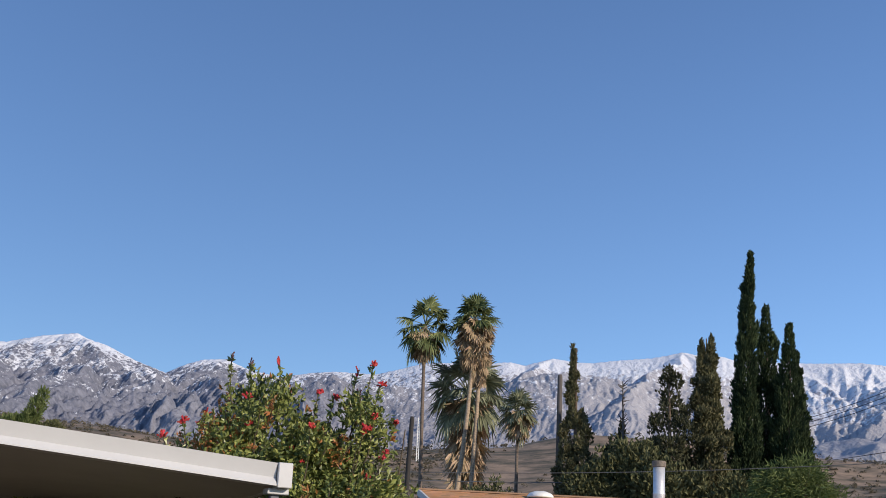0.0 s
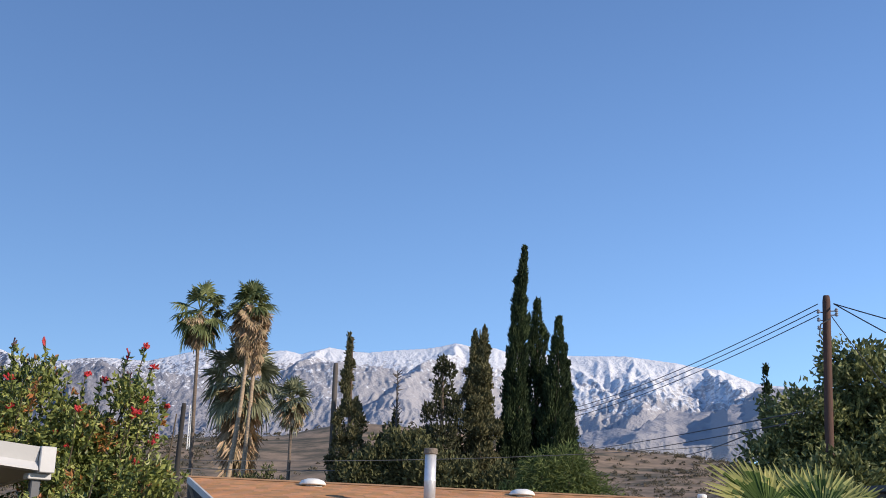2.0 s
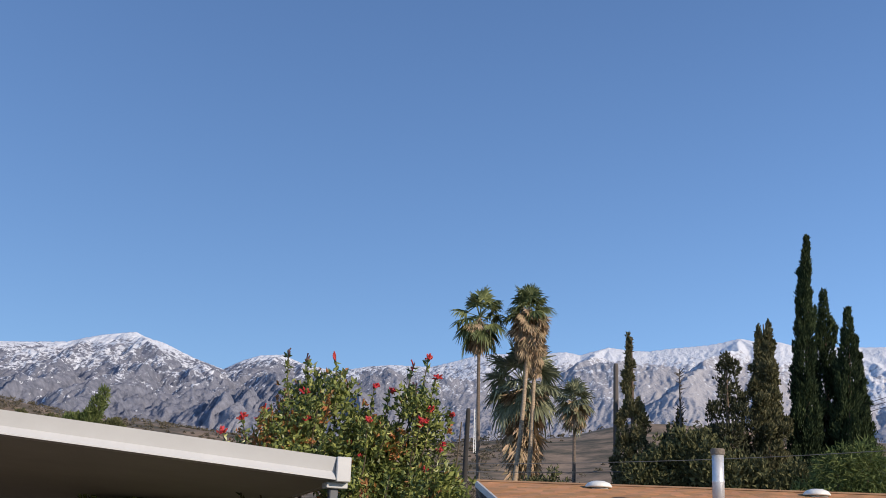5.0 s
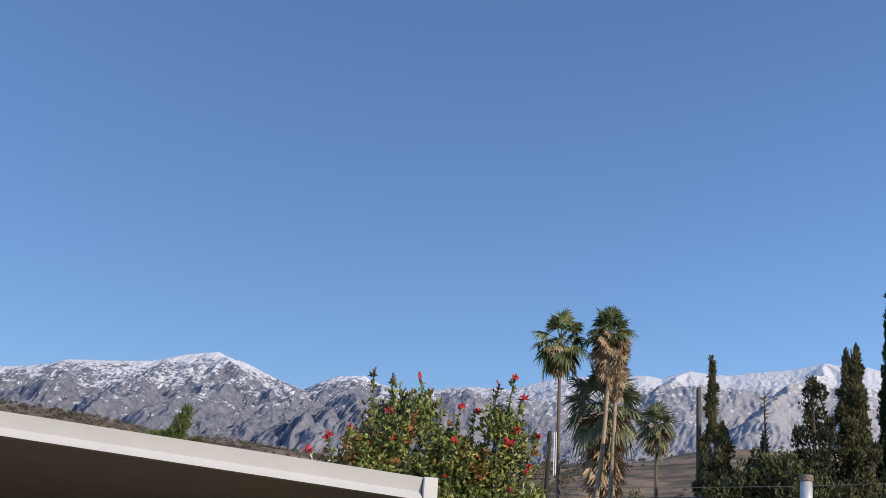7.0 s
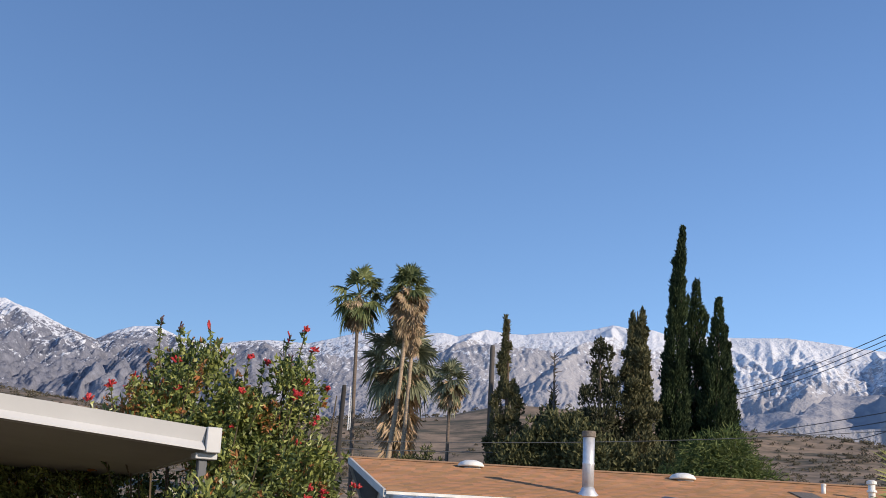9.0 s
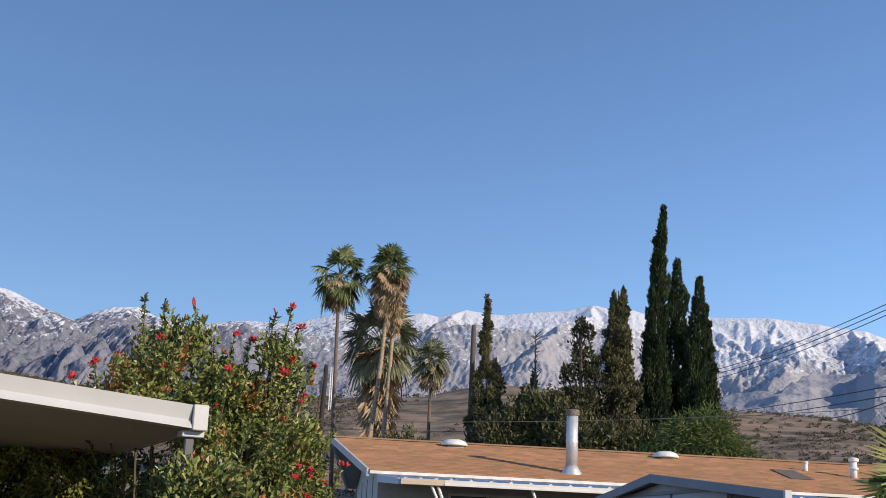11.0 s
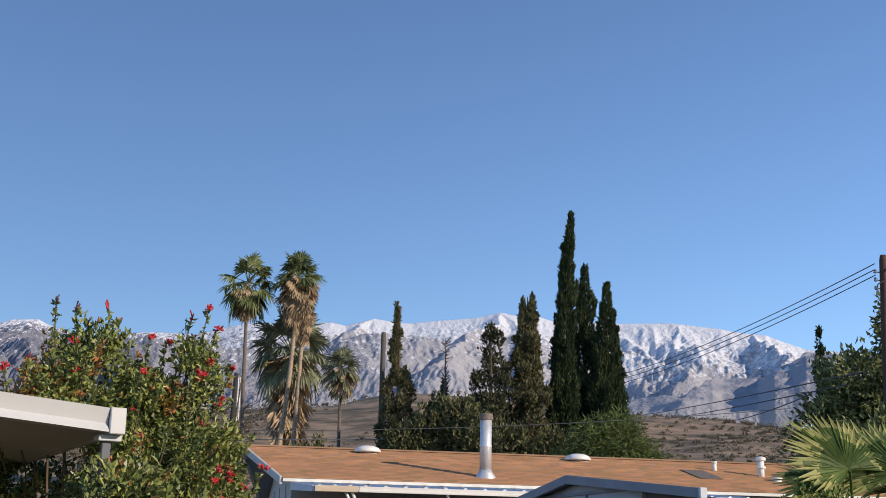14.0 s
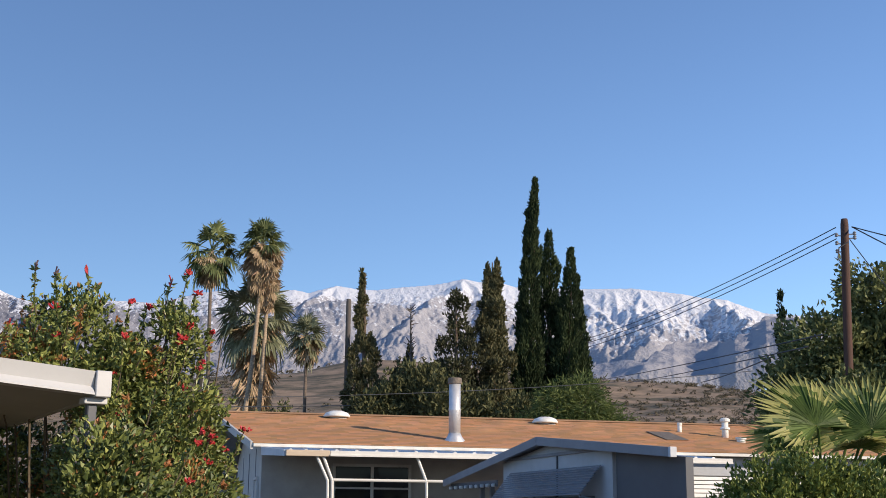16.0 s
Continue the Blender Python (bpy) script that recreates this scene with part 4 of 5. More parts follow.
bm.faces.new(lo), bm.faces.new(hi[::-1])
for i in range(4):
    bm.faces.new((lo[i], hi[i], hi[(i + 1) % 4], lo[(i + 1) % 4]))
part("side_fascia", bm, M_STUCCO, awn)
for x0, x1 in ((0.80, 0.97), (0.90, 1.04), (2.32, 2.46), (4.0, 4.14)):
    bm = bmesh.new()
    tube(bm, [(x0 - 0.02, PY + 0.02, PZ1 - 0.02), (x1, PY + 0.02, PZ1 - 0.42), (x1 + 0.02, PY + 0.02, 1.0), (x1 + 0.02, PY + 0.02, zb)], 0.022, 8)
    part("post", bm, M_CREAM, awn)
bm = bmesh.new()
tube(bm, [(1.05, PY + 0.02, 2.14), (4.1, PY + 0.02, 2.14)], 0.022, 8)
part("rail", bm, M_CREAM, awn)


def window(name, parent_m, x0, x1, z0, z1, y, label, mullions=(), transoms=(), curtain=False, frame=M_GREYPAINT):
    t = thing(name, label, "window", parent_m.copy())
    bm = bmesh.new()
    w = 0.045
    box(bm, x0, x1, y - 0.04, y - 0.004, z1 - w, z1), box(bm, x0, x1, y - 0.04, y - 0.004, z0, z0 + w)
    box(bm, x0, x0 + w, y - 0.04, y - 0.004, z0 + w, z1 - w), box(bm, x1 - w, x1, y - 0.04, y - 0.004, z0 + w, z1 - w)
    part("frame", bm, frame, t)
    xs = [x0 + w, *mullions, x1 - w]
    zs = [z0 + w, *transoms, z1 - w]
    for m_ in mullions:
        bm = bmesh.new()
        box(bm, m_ - 0.025, m_ + 0.025, y - 0.036, y - 0.006, z0 + w, z1 - w)
        part("mullion", bm, frame, t)
    for m_ in transoms:
        bm = bmesh.new()
        box(bm, x0 + w, x1 - w, y - 0.033, y - 0.008, m_ - 0.015, m_ + 0.015)
        part("transom", bm, frame, t)
    for a, b in zip(xs, xs[1:]):
        for c, d in zip(zs, zs[1:]):
            bm = bmesh.new()
            box(bm, a, b, y - 0.02, y - 0.014, c, d)
            part("pane", bm, M_CURTAIN if curtain and (a == xs[0] or b == xs[-1]) else M_GLASS, t)
    return t


window("window_1", house.matrix_world, 1.30, 2.60, 1.25, 2.46, 0.30, "dark double window with grey sashes under the awning", (1.95,), (1.72, 2.07), frame=M_GABLE)
window("window_2", house.matrix_world, 4.6, 5.9, 1.3, 2.3, 0.30, "dark window with grey frame under the awning", (5.25,), ())
side = house.matrix_world @ pose(0.15, 0, 0, 0, 0, -90)
window("window_3", side, -1.5, -0.75, 1.2, 2.25, 0.0, "white framed window in the gable wall with a pale curtain", (), (1.7,), True, M_WHITE)
# panel seams
for k in range(3):
    bm = bmesh.new()
    box(bm, 0.136, 0.148, 1.5 + k * 1.6, 1.52 + k * 1.6, zb, EAVE - 0.02)
    part("seam", bm, M_GREYPAINT, house)
# lap siding on the far stretch of the front wall
for k in range(37):
    bm = bmesh.new()
    z = zb + 0.072 * k
    prism(bm, [(0.298, z), (0.262, z), (0.284, z + 0.058), (0.298, z + 0.058)], "x", 7.45, LEN)
    part("siding_board", bm, M_SIDING, house)
# grey strip added below the eave, painting the shade on the wall top
bm = bmesh.new()
box(bm, 7.45, LEN, 0.262, 0.298, 2.37, 2.688)
part("eave_shade_band", bm, M_SHEDWALL, house)


# ---- the grey trailer with the gable facing us ----
shed_m = pose(-0.195, 18.43, -0.3, 0, 0, -72.0)
shed = thing("trailer_home", "slate grey trailer home in shade with a low gable", "house", shed_m)
pk, fz, nz_ = (3.60, 2.835), (0.0, 2.43), (6.92, 2.545)
bm = bmesh.new()
prism(bm, [(2.05, 0), (5.35, 0), (5.35, pk[1] - 0.22), (3.60, pk[1] - 0.08), (2.05, pk[1] - 0.24)], "y", 0.12, 0.22)
part("gable_wall", bm, M_SHEDWALL, shed)
bm = bmesh.new()
prism(bm, [(5.36, 0), (6.87, 0), (6.87, nz_[1] - 0.075), (5.36, pk[1] - 0.225)], "y", 0.16, 0.24)
part("side_panel", bm, M_DARKPANEL, shed, "charcoal panel beside the gable")
bm = bmesh.new()
box(bm, 2.05, 2.13, 0.225, 1.2, 0, 2.3)
part("side_wall", bm, M_SHEDWALL, shed)
bm = bmesh.new()
prism(bm, [(6.76, 0.25), (6.84, 0.25), (4.6, 1.2), (4.52, 1.2)], "z", 0, 2.3)
part("side_wall", bm, M_SHEDWALL, shed)
bm = bmesh.new()
prism(bm, [(fz[0], fz[1] - 0.03), fz, pk, nz_, (nz_[0], nz_[1] - 0.03), (pk[0], pk[1] - 0.04)], "y", 0.0, 1.3)
for v in bm.verts:
    v.co.z -= 0.12 * v.co.y
    v.co.x -= 2.2 * v.co.y if v.co.x > 5 else 0
part("roof", bm, M_GREYPAINT, shed)
bm = bmesh.new()
prism(bm, [(-0.02, fz[1] - 0.085), (-0.02, fz[1] + 0.01), (3.595, pk[1] + 0.01), (3.595, pk[1] - 0.09)], "y", -0.045, -0.003)
part("barge_board", bm, M_GREYPAINT, shed)
bm = bmesh.new()
prism(bm, [(3.605, pk[1] - 0.09), (3.605, pk[1] + 0.01), (6.92, nz_[1] + 0.01), (6.92, nz_[1] - 0.08)], "y", -0.045, -0.003)
part("barge_board", bm, M_GREYPAINT, shed)
bm = bmesh.new()
box(bm, 6.925, 6.965, -0.05, 0.02, nz_[1] - 0.085, nz_[1] + 0.012, 0.004)
part("gutter_end", bm, M_STUCCO, shed)
bm = bmesh.new()
box(bm, 2.07, 5.33, 0.092, 0.118, 2.615, 2.65)
part("trim", bm, M_GREYPAINT, shed)
bm = bmesh.new()
box(bm, 3.855, 3.885, 0.102, 0.118, 2.0, 2.613)
part("trim", bm, M_DARKPANEL, shed)
# carport edge under the low eave: scalloped white-tipped valance and posts
bm = bmesh.new()
box(bm, 0.12, 2.04, 0.03, 0.05, fz[1] - 0.13, fz[1] - 0.045)
part("valance", bm, M_DARKPANEL, shed)
for k in range(9):
    bm = bmesh.new()
    lathe(bm, [(0.018, -0.008), (0.030, 0.0), (0.030, 0.03), (0.018, 0.038)], 8, (0.22 + k * 0.222, 0.0, fz[1] - 0.125))
    part("valance_tip", bm, M_WHITE, shed)
for x in (0.6, 1.0):
    bm = bmesh.new()
    box(bm, x, x + 0.06, 0.3, 0.36, 0, fz[1] - 0.05, 0.004)
    part("post", bm, M_GREYPAINT, shed)
# louvred window awning
la = thing("window_awning", "slate blue louvred metal window awning", "awning", shed_m.copy())
NS = 12
for k in range(NS):
    bm = bmesh.new()
    f0, f1 = k / NS, (k + 1.04) / NS
    y0, y1, z0_, z1_ = 0.08 - 0.26 * f0, 0.08 - 0.26 * f1, 2.46 - 0.32 * f0, 2.46 - 0.32 * f1 + 0.018
    prism(bm, [(y0, z0_), (y0, z0_ - 0.012), (y1, z1_ - 0.012), (y1, z1_)], "x", 2.42, 5.15)
    part("slat", bm, M_BLUEAWN, la)
for x in (2.46, 3.8, 5.12):
    bm = bmesh.new()
    tube(bm, [(x, 0.1, 2.08), (x, -0.16, 2.13)], 0.012, 6)
    part("arm", bm, M_BLUEAWN, la)
window("window_4", shed_m, 2.60, 4.90, 1.25, 2.14, 0.12, "dark window with pale curtains under a louvred awning", (3.3, 4.16, 4.55), (), True, M_DARKPANEL)


# ---- the patio cover ----
C = Vector((-1.895, 6.50, 0))
cov_m = pose(C.x, C.y, 0, 0, 0, -148.0)
cover = thing("patio_cover", "white aluminium patio cover with a smooth pale soffit", "patio cover", cov_m)
# local x runs along the edge away from the corner; local -y runs away under the roof
TZ, RISE = 2.305, 0.072
EL, ED = 5.5, 6.5


def slab(bm, x0, x1, y0, y1, zt, zl, drop=0.0):
    vs = []
    for x in (x0, x1):
        for y in (y0, y1):
            for z in (zl, zt):
                vs.append(bm.verts.new((x, y, z + RISE * x + drop * y)))
    for f in ((0, 1, 3, 2), (4, 6, 7, 5), (0, 4, 5, 1), (2, 3, 7, 6), (0, 2, 6, 4), (1, 5, 7, 3)):
        bm.faces.new([vs[i] for i in f])
    return bm


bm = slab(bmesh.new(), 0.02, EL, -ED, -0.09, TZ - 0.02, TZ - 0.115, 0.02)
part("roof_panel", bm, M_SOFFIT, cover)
# fascia with a flared bright lower lip
bm = bmesh.new()
prof = [(-0.085, TZ), (0.022, TZ), (0.0, TZ - 0.078), (0.034, TZ - 0.116), (0.034, TZ - 0.123), (-0.085, TZ - 0.123)]
lo = [bm.verts.new((0.085, p[0], p[1])) for p in prof]
hi = [bm.verts.new((EL, p[0], p[1] + RISE * EL)) for p in prof]
bm.faces.new(lo), bm.faces.new(hi[::-1])
for i in range(6):
    bm.faces.new((lo[i], hi[i], hi[(i + 1) % 6], lo[(i + 1) % 6]))
part("fascia", bm, M_WHITE, cover)
bm = bmesh.new()
box(bm, 0.0, 0.08, -0.09, 0.034, TZ - 0.132, TZ + 0.003, 0.004)
part("end_cap", bm, M_WHITE, cover)
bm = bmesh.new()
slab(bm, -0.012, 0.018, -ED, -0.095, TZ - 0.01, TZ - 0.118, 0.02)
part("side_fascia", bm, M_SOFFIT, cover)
bm = bmesh.new()
box(bm, 0.0, 0.12, -0.12, -0.02, TZ - 0.165, TZ - 0.133, 0.004)
part("bracket", bm, M_WHITE, cover)
for y in (-0.07, -3.0, -6.2):
    bm = bmesh.new()
    box(bm, 0.045, 0.095, y - 0.025, y + 0.025, -0.3, TZ - 0.165 + (0.02 * y if y < -1 else 0) + 0.03, 0.006)
    part("post", bm, M_DARKPANEL, cover)
# the home that the cover is fixed to: plain walls, deep shade painted in
near_home = thing("neighbour_home", "brown home wall behind the patio cover with deep shade in its colour", "house", cov_m.copy())
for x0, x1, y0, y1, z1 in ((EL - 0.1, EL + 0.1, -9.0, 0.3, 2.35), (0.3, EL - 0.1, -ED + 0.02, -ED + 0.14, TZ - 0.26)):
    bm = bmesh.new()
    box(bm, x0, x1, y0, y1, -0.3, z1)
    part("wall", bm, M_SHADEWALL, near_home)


# ---- the flowering shrub beside the patio cover ----
def flower_cluster(bm, at, d, rng, n=9, size=0.025):
    """Slim curved trumpets spreading from one stalk tip."""
    for k in range(n):
        v = (Vector(d) + Vector((rng.uniform(-1, 1), rng.uniform(-1, 1), rng.uniform(-0.5, 0.9)))).normalized()
        L = size * rng.uniform(0.8, 1.5)
        tip = Vector(at) + v * L
        tube(bm, [at, Vector(at) + v * L * 0.6 + Vector((0, 0, 0.003)), tip], [0.003, 0.0045, 0.008], 5)
        for q in range(4):
            w = (v + Vector((rng.uniform(-1, 1), rng.uniform(-1, 1), rng.uniform(-1, 1)))).normalized() * size * 0.45
            o = v.orthogonal().normalized() * 0.006
            bm.faces.new([bm.verts.new(tip + o), bm.verts.new(tip + w + o * 0.5), bm.verts.new(tip - o)])


def honeysuckle():
    bx, by = -2.32, 8.12
    z0 = -0.25
    rng, rr = np.random.default_rng(77), random.Random(77)
    t = thing("flowering_shrub", "dense green cape honeysuckle shrub with scarlet flowers", "shrub", pose(bx, by, z0))
    lobes = [(0.05, 0, 0.9, 0.80, 0.7, 1.0), (0.1, 0.05, 2.2, 0.60, 0.6, 0.68), (-0.46, -0.15, 2.3, 0.58, 0.5, 0.66), (0.42, 0.0, 1.7, 0.42, 0.5, 0.75), (-0.28, -0.05, 2.82, 0.36, 0.34, 0.42),
             (0.38, 0.0, 2.75, 0.17, 0.18, 0.46), (-0.95, -0.1, 1.35, 0.8, 0.6, 0.62), (-1.7, 0.2, 1.1, 0.7, 0.6, 0.7), (0.55, -0.1, 0.9, 0.4, 0.5, 0.8), (-0.68, -0.35, 2.62, 0.22, 0.2, 0.30),
             (0.36, -1.66, 1.62, 0.46, 0.36, 0.80), (0.60, -0.85, 1.35, 0.38, 0.6, 0.85), (-0.3, -0.9, 1.0, 0.6, 0.4, 0.9), (-1.25, 0.4, 1.55, 0.6, 0.5, 0.6), (0.02, 0.0, 2.62, 0.3, 0.3, 0.36), (0.45, -1.80, 1.75, 0.28, 0.16, 0.50), (0.36, -1.72, 1.5, 0.40, 0.24, 0.58), (0.42, -1.62, 1.85, 0.30, 0.2, 0.36), (-2.0, 0.7, 1.95, 0.7, 0.5, 0.6), (-1.45, 0.6, 2.05, 0.6, 0.5, 0.55), (-0.95, 0.45, 2.0, 0.5, 0.4, 0.55), (-1.5, 0.5, 1.3, 0.8, 0.5, 0.7)]
    for k, l in enumerate(lobes[:9]):
        for q in range(3):
            bm = bmesh.new()
            ox, oy = rr.uniform(-0.3, 0.3), rr.uniform(-0.3, 0.3)
            tube(bm, [(0.08 * k - 0.3, 0.1 * q, 0), (l[0] * 0.6 + ox, l[1] + oy, l[2] * 0.5), (l[0] + ox, l[1] + oy, l[2] + 0.5 * l[5])], [0.02, 0.013, 0.004], 5)
            part("stem", bm, M_TWIG, t)
    inv = cover.matrix_world.inverted()

    def clear(P):
        """Leaves keep out of the cover's roof and post line."""
        W = P + np.array([bx, by, z0])
        A = np.array(inv.to_3x3())
        Q = W @ A.T + np.array(inv.translation)
        edge = TZ + RISE * np.maximum(Q[:, 0], 0)
        roof_zone = (Q[:, 0] > -0.03) & (Q[:, 1] < 0.08) & (Q[:, 2] > edge - 0.17 - 0.07 * (Q[:, 1] > -0.5)) & (Q[:, 2] < edge + 0.10)
        front = (Q[:, 1] > -0.22) & (Q[:, 0] > -0.05) & ((Q[:, 2] > edge - 0.27) | (Q[:, 1] > 0.25))
        return ~roof_zone & ~front & ~((Q[:, 0] > 2.2) & (Q[:, 1] < 0)) & ~((Q[:, 0] > -0.28) & (Q[:, 1] < -0.4) & (Q[:, 1] > -2.1) & (Q[:, 2] < edge)) & ~((Q[:, 0] > 0.22) & (Q[:, 1] > -1.9)) & (P[:, 2] > 0.02)

    K, KD = crown_mass(rng, 2500, lobes, 0.6)
    pick = rng.integers(0, len(K), 185000)
    P, D = K[pick] + np.clip(rng.normal(0, 0.045, (185000, 3)), -0.075, 0.075) * np.array([1, 1, 1.25]), KD[pick]
    D = D + rng.normal(0, 0.7, D.shape) + np.array([0, 0, 0.25])
    ok = clear(P)
    P, D = P[ok], D[ok]
    red = (rng.uniform(size=len(P)) < 0.05) | (pick[ok] % 23 == 0) | ((P[:, 0] < -0.5) & (P[:, 2] > 2.62) & (rng.uniform(size=len(P)) < 0.5))
    part("leaves", leaf_cloud(rng, P[~red], D[~red], 0.043, 0.026), M_HONEY, t)
    part("russet_leaves", leaf_cloud(rng, P[red], D[red], 0.036, 0.018), M_RUSTLEAF, t, "russet fading leaves and spent flowers")
    # upright sprigs: tip place and whether it ends in flowers, buds or leaves
    sprigs = [(-2.81, 7.91, 3.16, 0), (-2.72, 8.04, 3.14, 0), (-2.5, 8.01, 3.15, 2), (-2.21, 8.0, 2.93, 1), (-2.1, 8.03, 2.93, 1), (-1.88, 8.19, 3.17, 1), (-2.01, 8.26, 3.13, 2), (-1.8, 8.1, 3.01, 1), (-1.87, 7.98, 2.69, 1),
              (-1.72, 8.02, 2.53, 1), (-1.83, 8.1, 2.78, 1), (-1.70, 8.22, 2.76, 1), (-3.09, 7.5, 2.58, 1), (-2.96, 7.53, 2.66, 1), (-2.9, 7.77, 2.75, 2), (-2.62, 7.76, 2.88, 1), (-2.16, 7.7, 2.67, 1), (-1.41, 7.9, 2.12, 1), (-1.61, 7.8, 2.05, 1), (-2.65, 8.1, 3.05, 0), (-1.95, 8.1, 2.95, 0)]
    # leafy shoots that break up the outline
    P, D = crown_mass(rng, 400, lobes[1:6] + lobes[8:], 0.9)
    ok = clear(P) & (D[:, 2] > -0.1)
    for p, d in list(zip(P[ok], D[ok]))[:90]:
        low = Vector(p)
        tip = low + (Vector(d) * 0.5 + Vector((rr.uniform(-0.3, 0.3), rr.uniform(-0.3, 0.3), 0.9))).normalized() * rr.uniform(0.12, 0.34)
        if not clear(np.array([tip[:]]))[0]:
            continue
        bm = bmesh.new()
        tube(bm, [low, low.lerp(tip, 0.5) + Vector((0.01, 0, 0)), tip], [0.005, 0.004, 0.002], 4)
        sp = part("sprig", bm, M_TWIG, t)
        f = rng.uniform(0, 1, 34)[:, None]
        base = np.array(low) * (1 - f) + np.array(tip) * f
        part("leaves", leaf_cloud(rng, base, rng.normal(size=(34, 3)) + np.array([0, 0, 0.5]), 0.042, 0.02), M_HONEY if rr.random() < 0.8 else M_RUSTLEAF, sp)
    for x, y, z, kind in sprigs:
        tip = Vector((x - bx, y - by, z - z0))
        low = Vector((tip.x * 0.75 - 0.04, tip.y * 0.7, tip.z - 0.55))
        mid = low.lerp(tip, 0.55) + Vector((rr.uniform(-0.04, 0.04), 0, 0))
        bm = bmesh.new()
        tube(bm, [low, mid, tip], [0.006, 0.0045, 0.003], 5)
        sp = part("sprig", bm, M_TWIG, t)
        n = 60
        f = rng.uniform(0.1, 0.95, n)
        base = np.array([(low.lerp(mid, g * 2) if g < 0.5 else mid.lerp(tip, g * 2 - 1))[:] for g in f])
        d = rng.normal(size=(n, 3)) + np.array([0, 0, 0.5])
        part("leaves", leaf_cloud(rng, base, d, 0.045, 0.02), M_HONEY, sp)
        bm = bmesh.new()
        if kind == 1:
            for q in range(2):
                flower_cluster(bm, tip + Vector((rr.uniform(-0.02, 0.02), rr.uniform(-0.02, 0.02), rr.uniform(-0.04, 0.01))), (0, 0, 0.6), rr)
            part("flower", bm, M_FLOWER, sp, "scarlet trumpet flowers")
        else:
            for q in range(5):
                a = tip - Vector((0, 0, 0.012 * q))
                tube(bm, [a, a + Vector((rr.uniform(-0.02, 0.02), rr.uniform(-0.02, 0.02), 0.03))], [0.004, 0.006], 5)
            part("bud", bm, M_FLOWER if kind == 2 else M_BUD, sp, "slender plum buds")
    # scattered flowers over the body
    P, D = crown_mass(rng, 420, lobes[1:6] + lobes[8:12], 0.97)
    ok = clear(P) & (P[:, 1] < 0.1)
    P, D = P[ok][:120], D[ok][:120]
    for p, d in zip(P, D):
        bm = bmesh.new()
        flower_cluster(bm, Vector(p) + Vector(d) * 0.05, d, rr, rr.choice((4, 7, 12)), 0.03)
        part("flower", bm, M_FLOWER if rr.random() < 0.5 else M_RUSTLEAF, t, "scarlet trumpet flowers")


honeysuckle()

# ---- planting by the trailer ----
bushy("hedge_shrub", "dense rounded shrub with small glossy green leaves", "shrub", 2.02, 8.0, [(0, 0, 1.60, 0.50, 0.5, 0.58), (-0.32, -0.05, 1.42, 0.36, 0.45, 0.52), (0.38, 0, 1.48, 0.34, 0.45, 0.50), (0.1, -0.05, 2.02, 0.22, 0.2, 0.22), (-0.2, 0, 1.95, 0.2, 0.2, 0.22), (0.62, 0, 1.25, 0.26, 0.4, 0.45), (0, 0, 0.7, 0.7, 0.6, 0.8), (0.35, 0, 1.92, 0.18, 0.2, 0.22), (0.42, 0, 1.72, 0.26, 0.35, 0.40), (0.56, 0.05, 1.52, 0.22, 0.3, 0.42)], 74000, 0.035, 0.022, M_GLOSSY, 91, 6, z0=-0.25, up=0.5, shell=0.62, clumps=2600, spray=0.05)


FANS = [((2.42, 8.76, 2.21), -55, 48, -24, 0.53, 0.03),
        ((2.83, 8.86, 2.2), -22, 56, -26, 0.46, 0.03),
        ((2.8, 9.31, 2.2), -30, 58, -20, 0.5, 0.03),
        ((2.93, 8.81, 2.06), 95, -30, -40, 0.44, 0.08),
        ((2.37, 9.11, 2.13), -80, 10, -34, 0.4, 0.06),
        ((3.14, 9.31, 2.22), 0, 52, -28, 0.38, 0.05),
        ((2.64, 8.61, 2.06), 170, 20, 0, 0.26, 0.1)]


def near_palm():
    t = thing("fan_palm", "young fan palm with stiff pleated green fans", "palm tree", pose(2.55, 9.0, -0.25))
    rng = random.Random(8)
    bm = bmesh.new()
    tube(bm, [(0, 0, 0), (0, 0, 0.8), (0, 0, 1.75)], [0.16, 0.15, 0.12], 12)
    part("trunk", bm, M_PALMTRUNK, t)
    # each fan: the place of its blade's hub, bearing, tilt, roll, blade radius, droop
    for hub, az, el, rl, rad, dr in FANS:
        m = frond_pose((0, 0, 0), az, el, rl)
        base = Vector((0.05 * math.sin(radians(az)), 0.05 * math.cos(radians(az)), 1.72))
        at = Vector(hub) - Vector((2.55, 9.0, -0.25))
        bm = bmesh.new()
        tube(bm, [base, base.lerp(at, 0.5) + Vector((0, 0, 0.05)), at], [0.014, 0.011, 0.009], 6)
        # raised fans take the painted sunlit tips, drooping ones stay dark
        fan_leaf(bm, Matrix.Translation(at) @ m, rad, 38, radians(215), dr, 0.0235, 0.02, rng, 0.34, 1 if el > 0 else 0)
        part("frond", bm, M_NEARPALM, t).data.materials.append(M_SUNTIP)


near_palm()

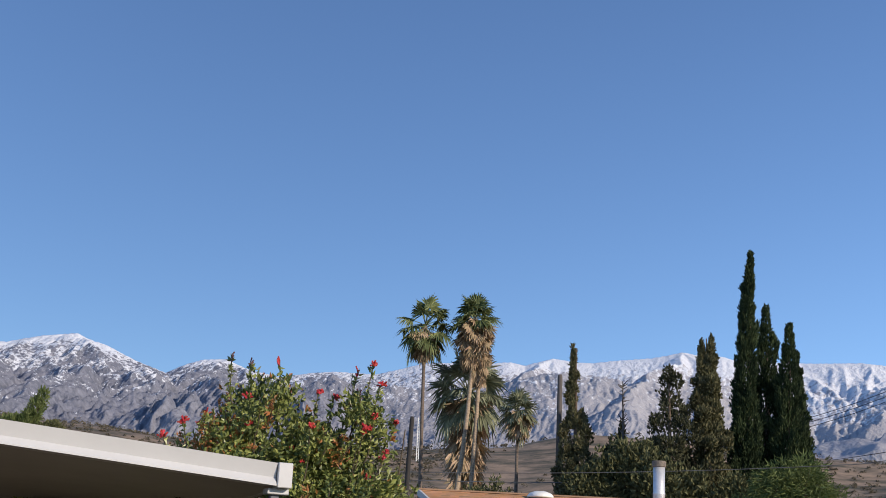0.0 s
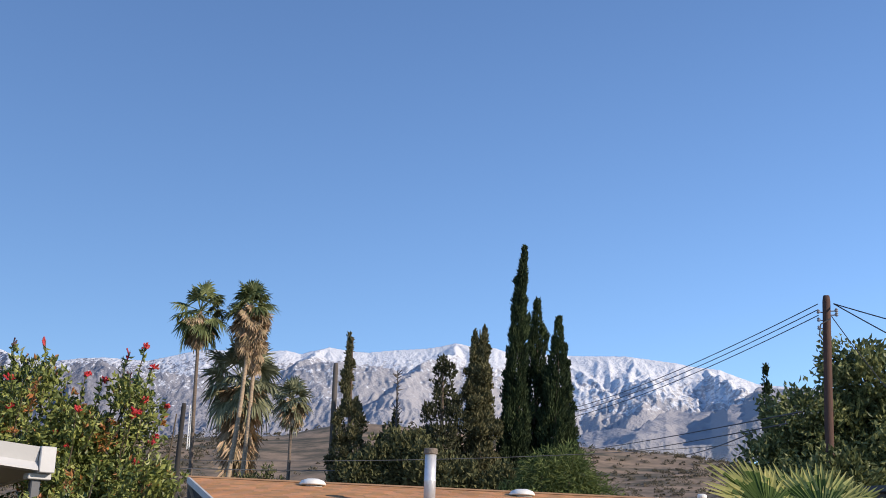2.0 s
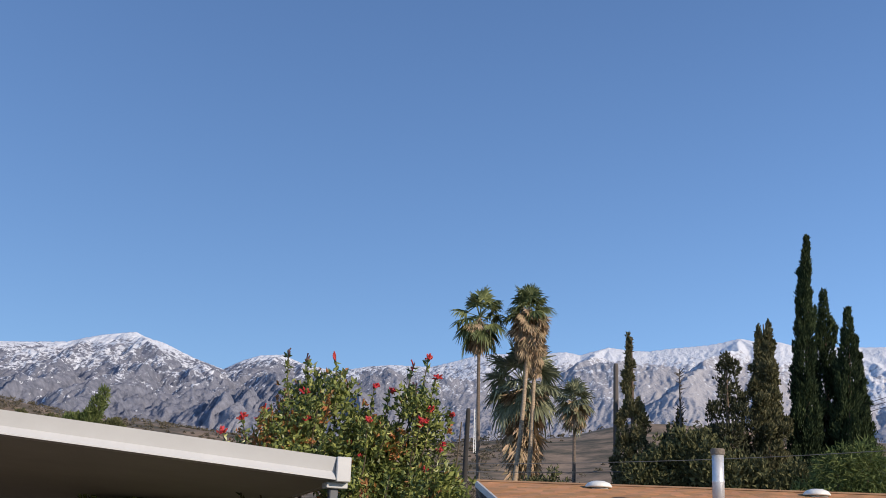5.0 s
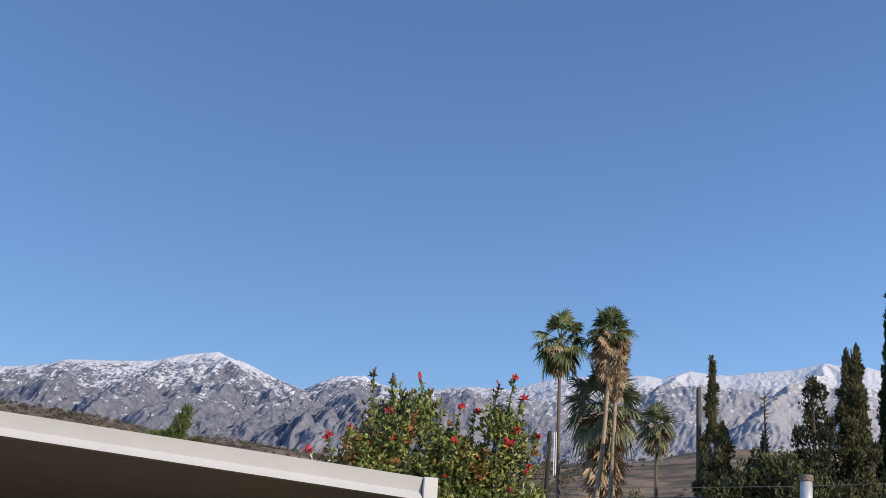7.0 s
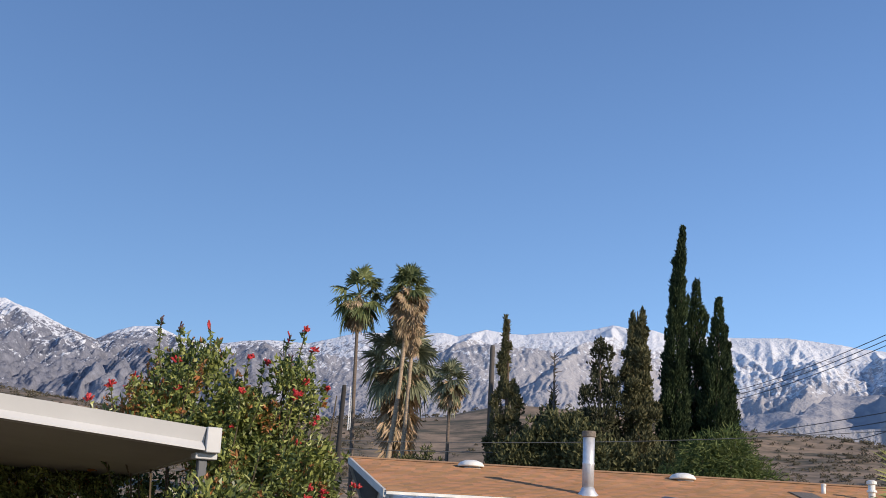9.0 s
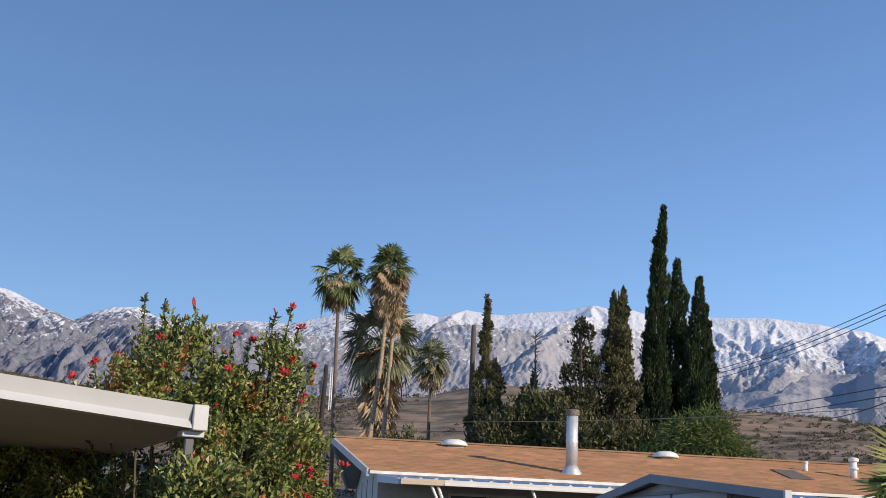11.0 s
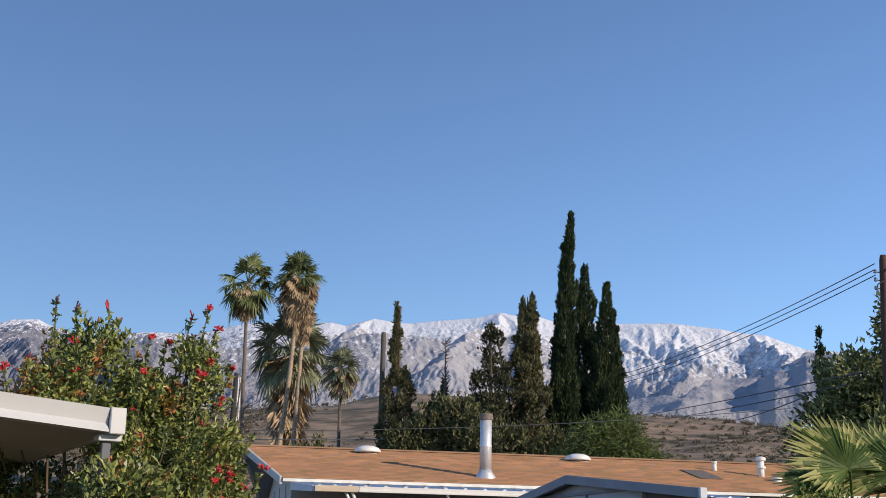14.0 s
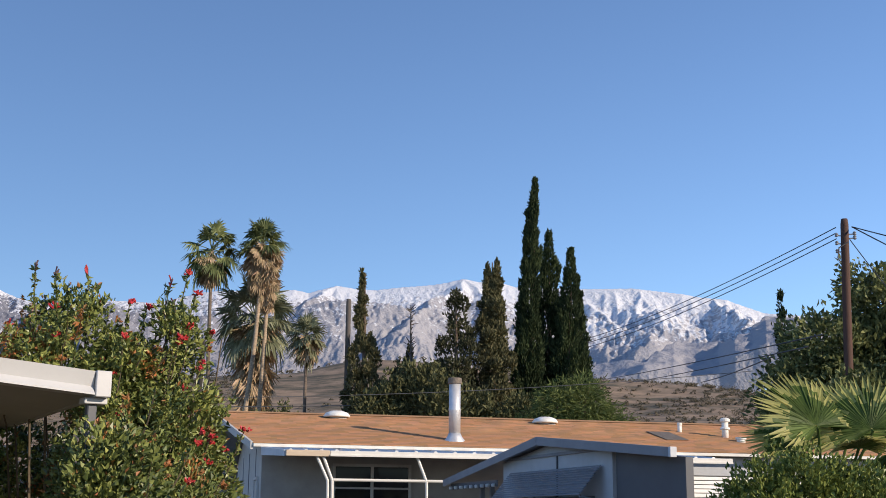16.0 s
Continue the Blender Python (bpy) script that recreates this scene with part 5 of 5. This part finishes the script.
bushy("leafy_tree", "spreading tree with large dull green leaves", "tree", 10.6, 31.5, [(-0.4, 0, 4.7, 1.5, 1.3, 1.4), (1.3, 0, 5.4, 1.6, 1.3, 1.4), (0.2, 0, 6.7, 0.95, 0.9, 0.8), (-1.4, 0, 5.6, 0.8, 0.8, 0.75), (-2.1, 0, 4.4, 0.75, 0.8, 0.9), (2.8, 0, 5.0, 1.5, 1.2, 1.4), (0.8, 0, 3.2, 2.3, 1.5, 1.6), (1.2, 0, 6.7, 0.5, 0.5, 0.55), (-0.4, 0, 7.3, 0.35, 0.4, 0.4), (-1.4, -2.4, 3.3, 1.1, 0.6, 1.3), (0.5, -1.6, 4.2, 1.0, 0.7, 1.2), (2.4, 0, 5.0, 0.9, 0.8, 0.8)], 52000, 0.17, 0.10, M_BROADLEAF, 95, 8, shell=0.4, down=0.3, clumps=1300, spray=0.26)

# ---- the dark home at the edge ----
dh_m = pose(5.3, 15.0, -0.3, 0, 0, -50)
dh = thing("dark_mobile_home", "dark slate mobile home with louvred awning in shade", "house", dh_m)
M_SLATE = mat("slate_siding", (0.045, 0.05, 0.055), (0.034, 0.038, 0.042), 0.6, scale=3, bump=0.08)
bm = bmesh.new()
box(bm, 0.0, 6.0, 0.0, 0.12, 0, 3.18)
box(bm, 0.0, 0.12, 0.12, 5.0, 0, 3.18)
part("wall", bm, M_SLATE, dh)
bm = bmesh.new()
box(bm, -0.1, 6.1, -0.12, 5.1, 3.19, 3.27, 0.01)
part("roof", bm, M_SLATE, dh)
window("window_5", dh_m, 0.06, 1.9, 2.86, 3.06, 0.0, "narrow pale clerestory window in the slate wall", (0.62, 1.25), (), True, M_SLATE)
da = thing("window_awning", "dark louvred metal window awning", "awning", dh_m.copy())
for k in range(9):
    bm = bmesh.new()
    f0, f1 = k / 9, (k + 1.1) / 9
    prism(bm, [(-0.02 - 0.6 * f0, 2.68 - 0.4 * f0), (-0.02 - 0.6 * f0, 2.665 - 0.4 * f0), (-0.02 - 0.6 * f1, 2.675 - 0.4 * f1), (-0.02 - 0.6 * f1, 2.69 - 0.4 * f1)], "x", -0.1 - 0.25 * f0, 3.0)
    part("slat", bm, M_DARKPANEL, da)
window("window_6", dh_m, 0.3, 2.6, 1.2, 2.1, 0.0, "dark window below a louvred awning", (1.4,), (), False, M_SLATE)

# ---- scrub on the hills ----
k = 120
bushy("hill_shrub", "tall leaning green bush on the dry hillside", "shrub", -53.6, 98.2, [(0.2, 0, 1.3, 0.8, 0.7, 1.0), (0.7, 0, 2.3, 0.6, 0.5, 1.0), (1.2, 0, 3.3, 0.42, 0.4, 0.8), (-1.3, 0, 0.9, 1.3, 0.9, 0.9)], 2000, 0.42, 0.13, M_PEPPER, 119, 3, group="bushes on the hill", up=1.2)
for x, y, r, h in ((-58.6, 95.4, 0.9, 1.5), (-61.5, 93.6, 0.8, 1.3), (-56.4, 96.6, 1.4, 1.4), (-65.0, 91, 0.7, 1.8), (-51.8, 99.0, 1.2, 1.2)):
    bushy("hill_shrub", "green bush on the dry hillside", "shrub", x, y, [(0, 0, h * 0.5, r, r, h * 0.5), (0.3, 0, h * 0.75, r * 0.5, r * 0.5, h * 0.4)], 900, 0.35, 0.12, M_SHRUB, k, 2, group="bushes on the hill", up=1.0)
    k += 1


def scrub():
    rng = np.random.default_rng(5)
    Ps, Ds = [], []
    n = 0
    while n < 9000:
        a, r = radians(rng.uniform(-42, 24)), rng.uniform(66, 168)
        x, y = r * math.sin(a), r * math.cos(a)
        if noise.noise((x * 0.05, y * 0.05, 7)) < rng.uniform(-0.35, 0.4):
            continue
        n += 1
        s = rng.uniform(0.10, 0.30) + 0.45 * rng.uniform() ** 8
        z = ground_z(x, y)
        m = 26
        d = unit(rng.normal(size=(m, 3)))
        d[:, 2] = np.abs(d[:, 2]) * 0.8
        Ps.append(np.array([x, y, z]) + d * s * rng.uniform(0.3, 1, (m, 1)))
        Ds.append(d + rng.normal(0, 0.4, (m, 3)))
    tagged(part("scrub", leaf_cloud(rng, np.concatenate(Ps), np.concatenate(Ds), 0.14, 0.10), M_SCRUB), "low dry grey-brown scrub on the hills", "scrub", kind="stuff")


M_SCRUB = mat("dry_scrub", (0.15, 0.125, 0.08), (0.07, 0.064, 0.042), 0.9, scale=0.1, island=0.4, leaf=0.1)
scrub()


# ---- single shingle tabs on the near slope ----
tab_mesh = {}
slope = Matrix.Rotation(math.atan2(RIDGE - EAVE, DEPTH), 4, "X")
for a, s0, w in tabs:
    w = round(w, 3)
    if w not in tab_mesh:
        bm = bmesh.new()
        L1 = L0 / courses + 0.05
        prism(bm, [(0, 0.002), (0, 0.016), (L1, 0.006), (L1, 0.002)], "x", 0, w)
        bmesh.ops.recalc_face_normals(bm, faces=bm.faces)
        tab_mesh[w] = bpy.data.meshes.new("shingle")
        bm.to_mesh(tab_mesh[w])
        bm.free()
        tab_mesh[w].materials.append(M_TAB)
    ob = new("shingle", tab_mesh[w])
    ob.parent = roof
    ob.matrix_local = Matrix.Translation((a, s0 * cy, EAVE + s0 * cz)) @ slope
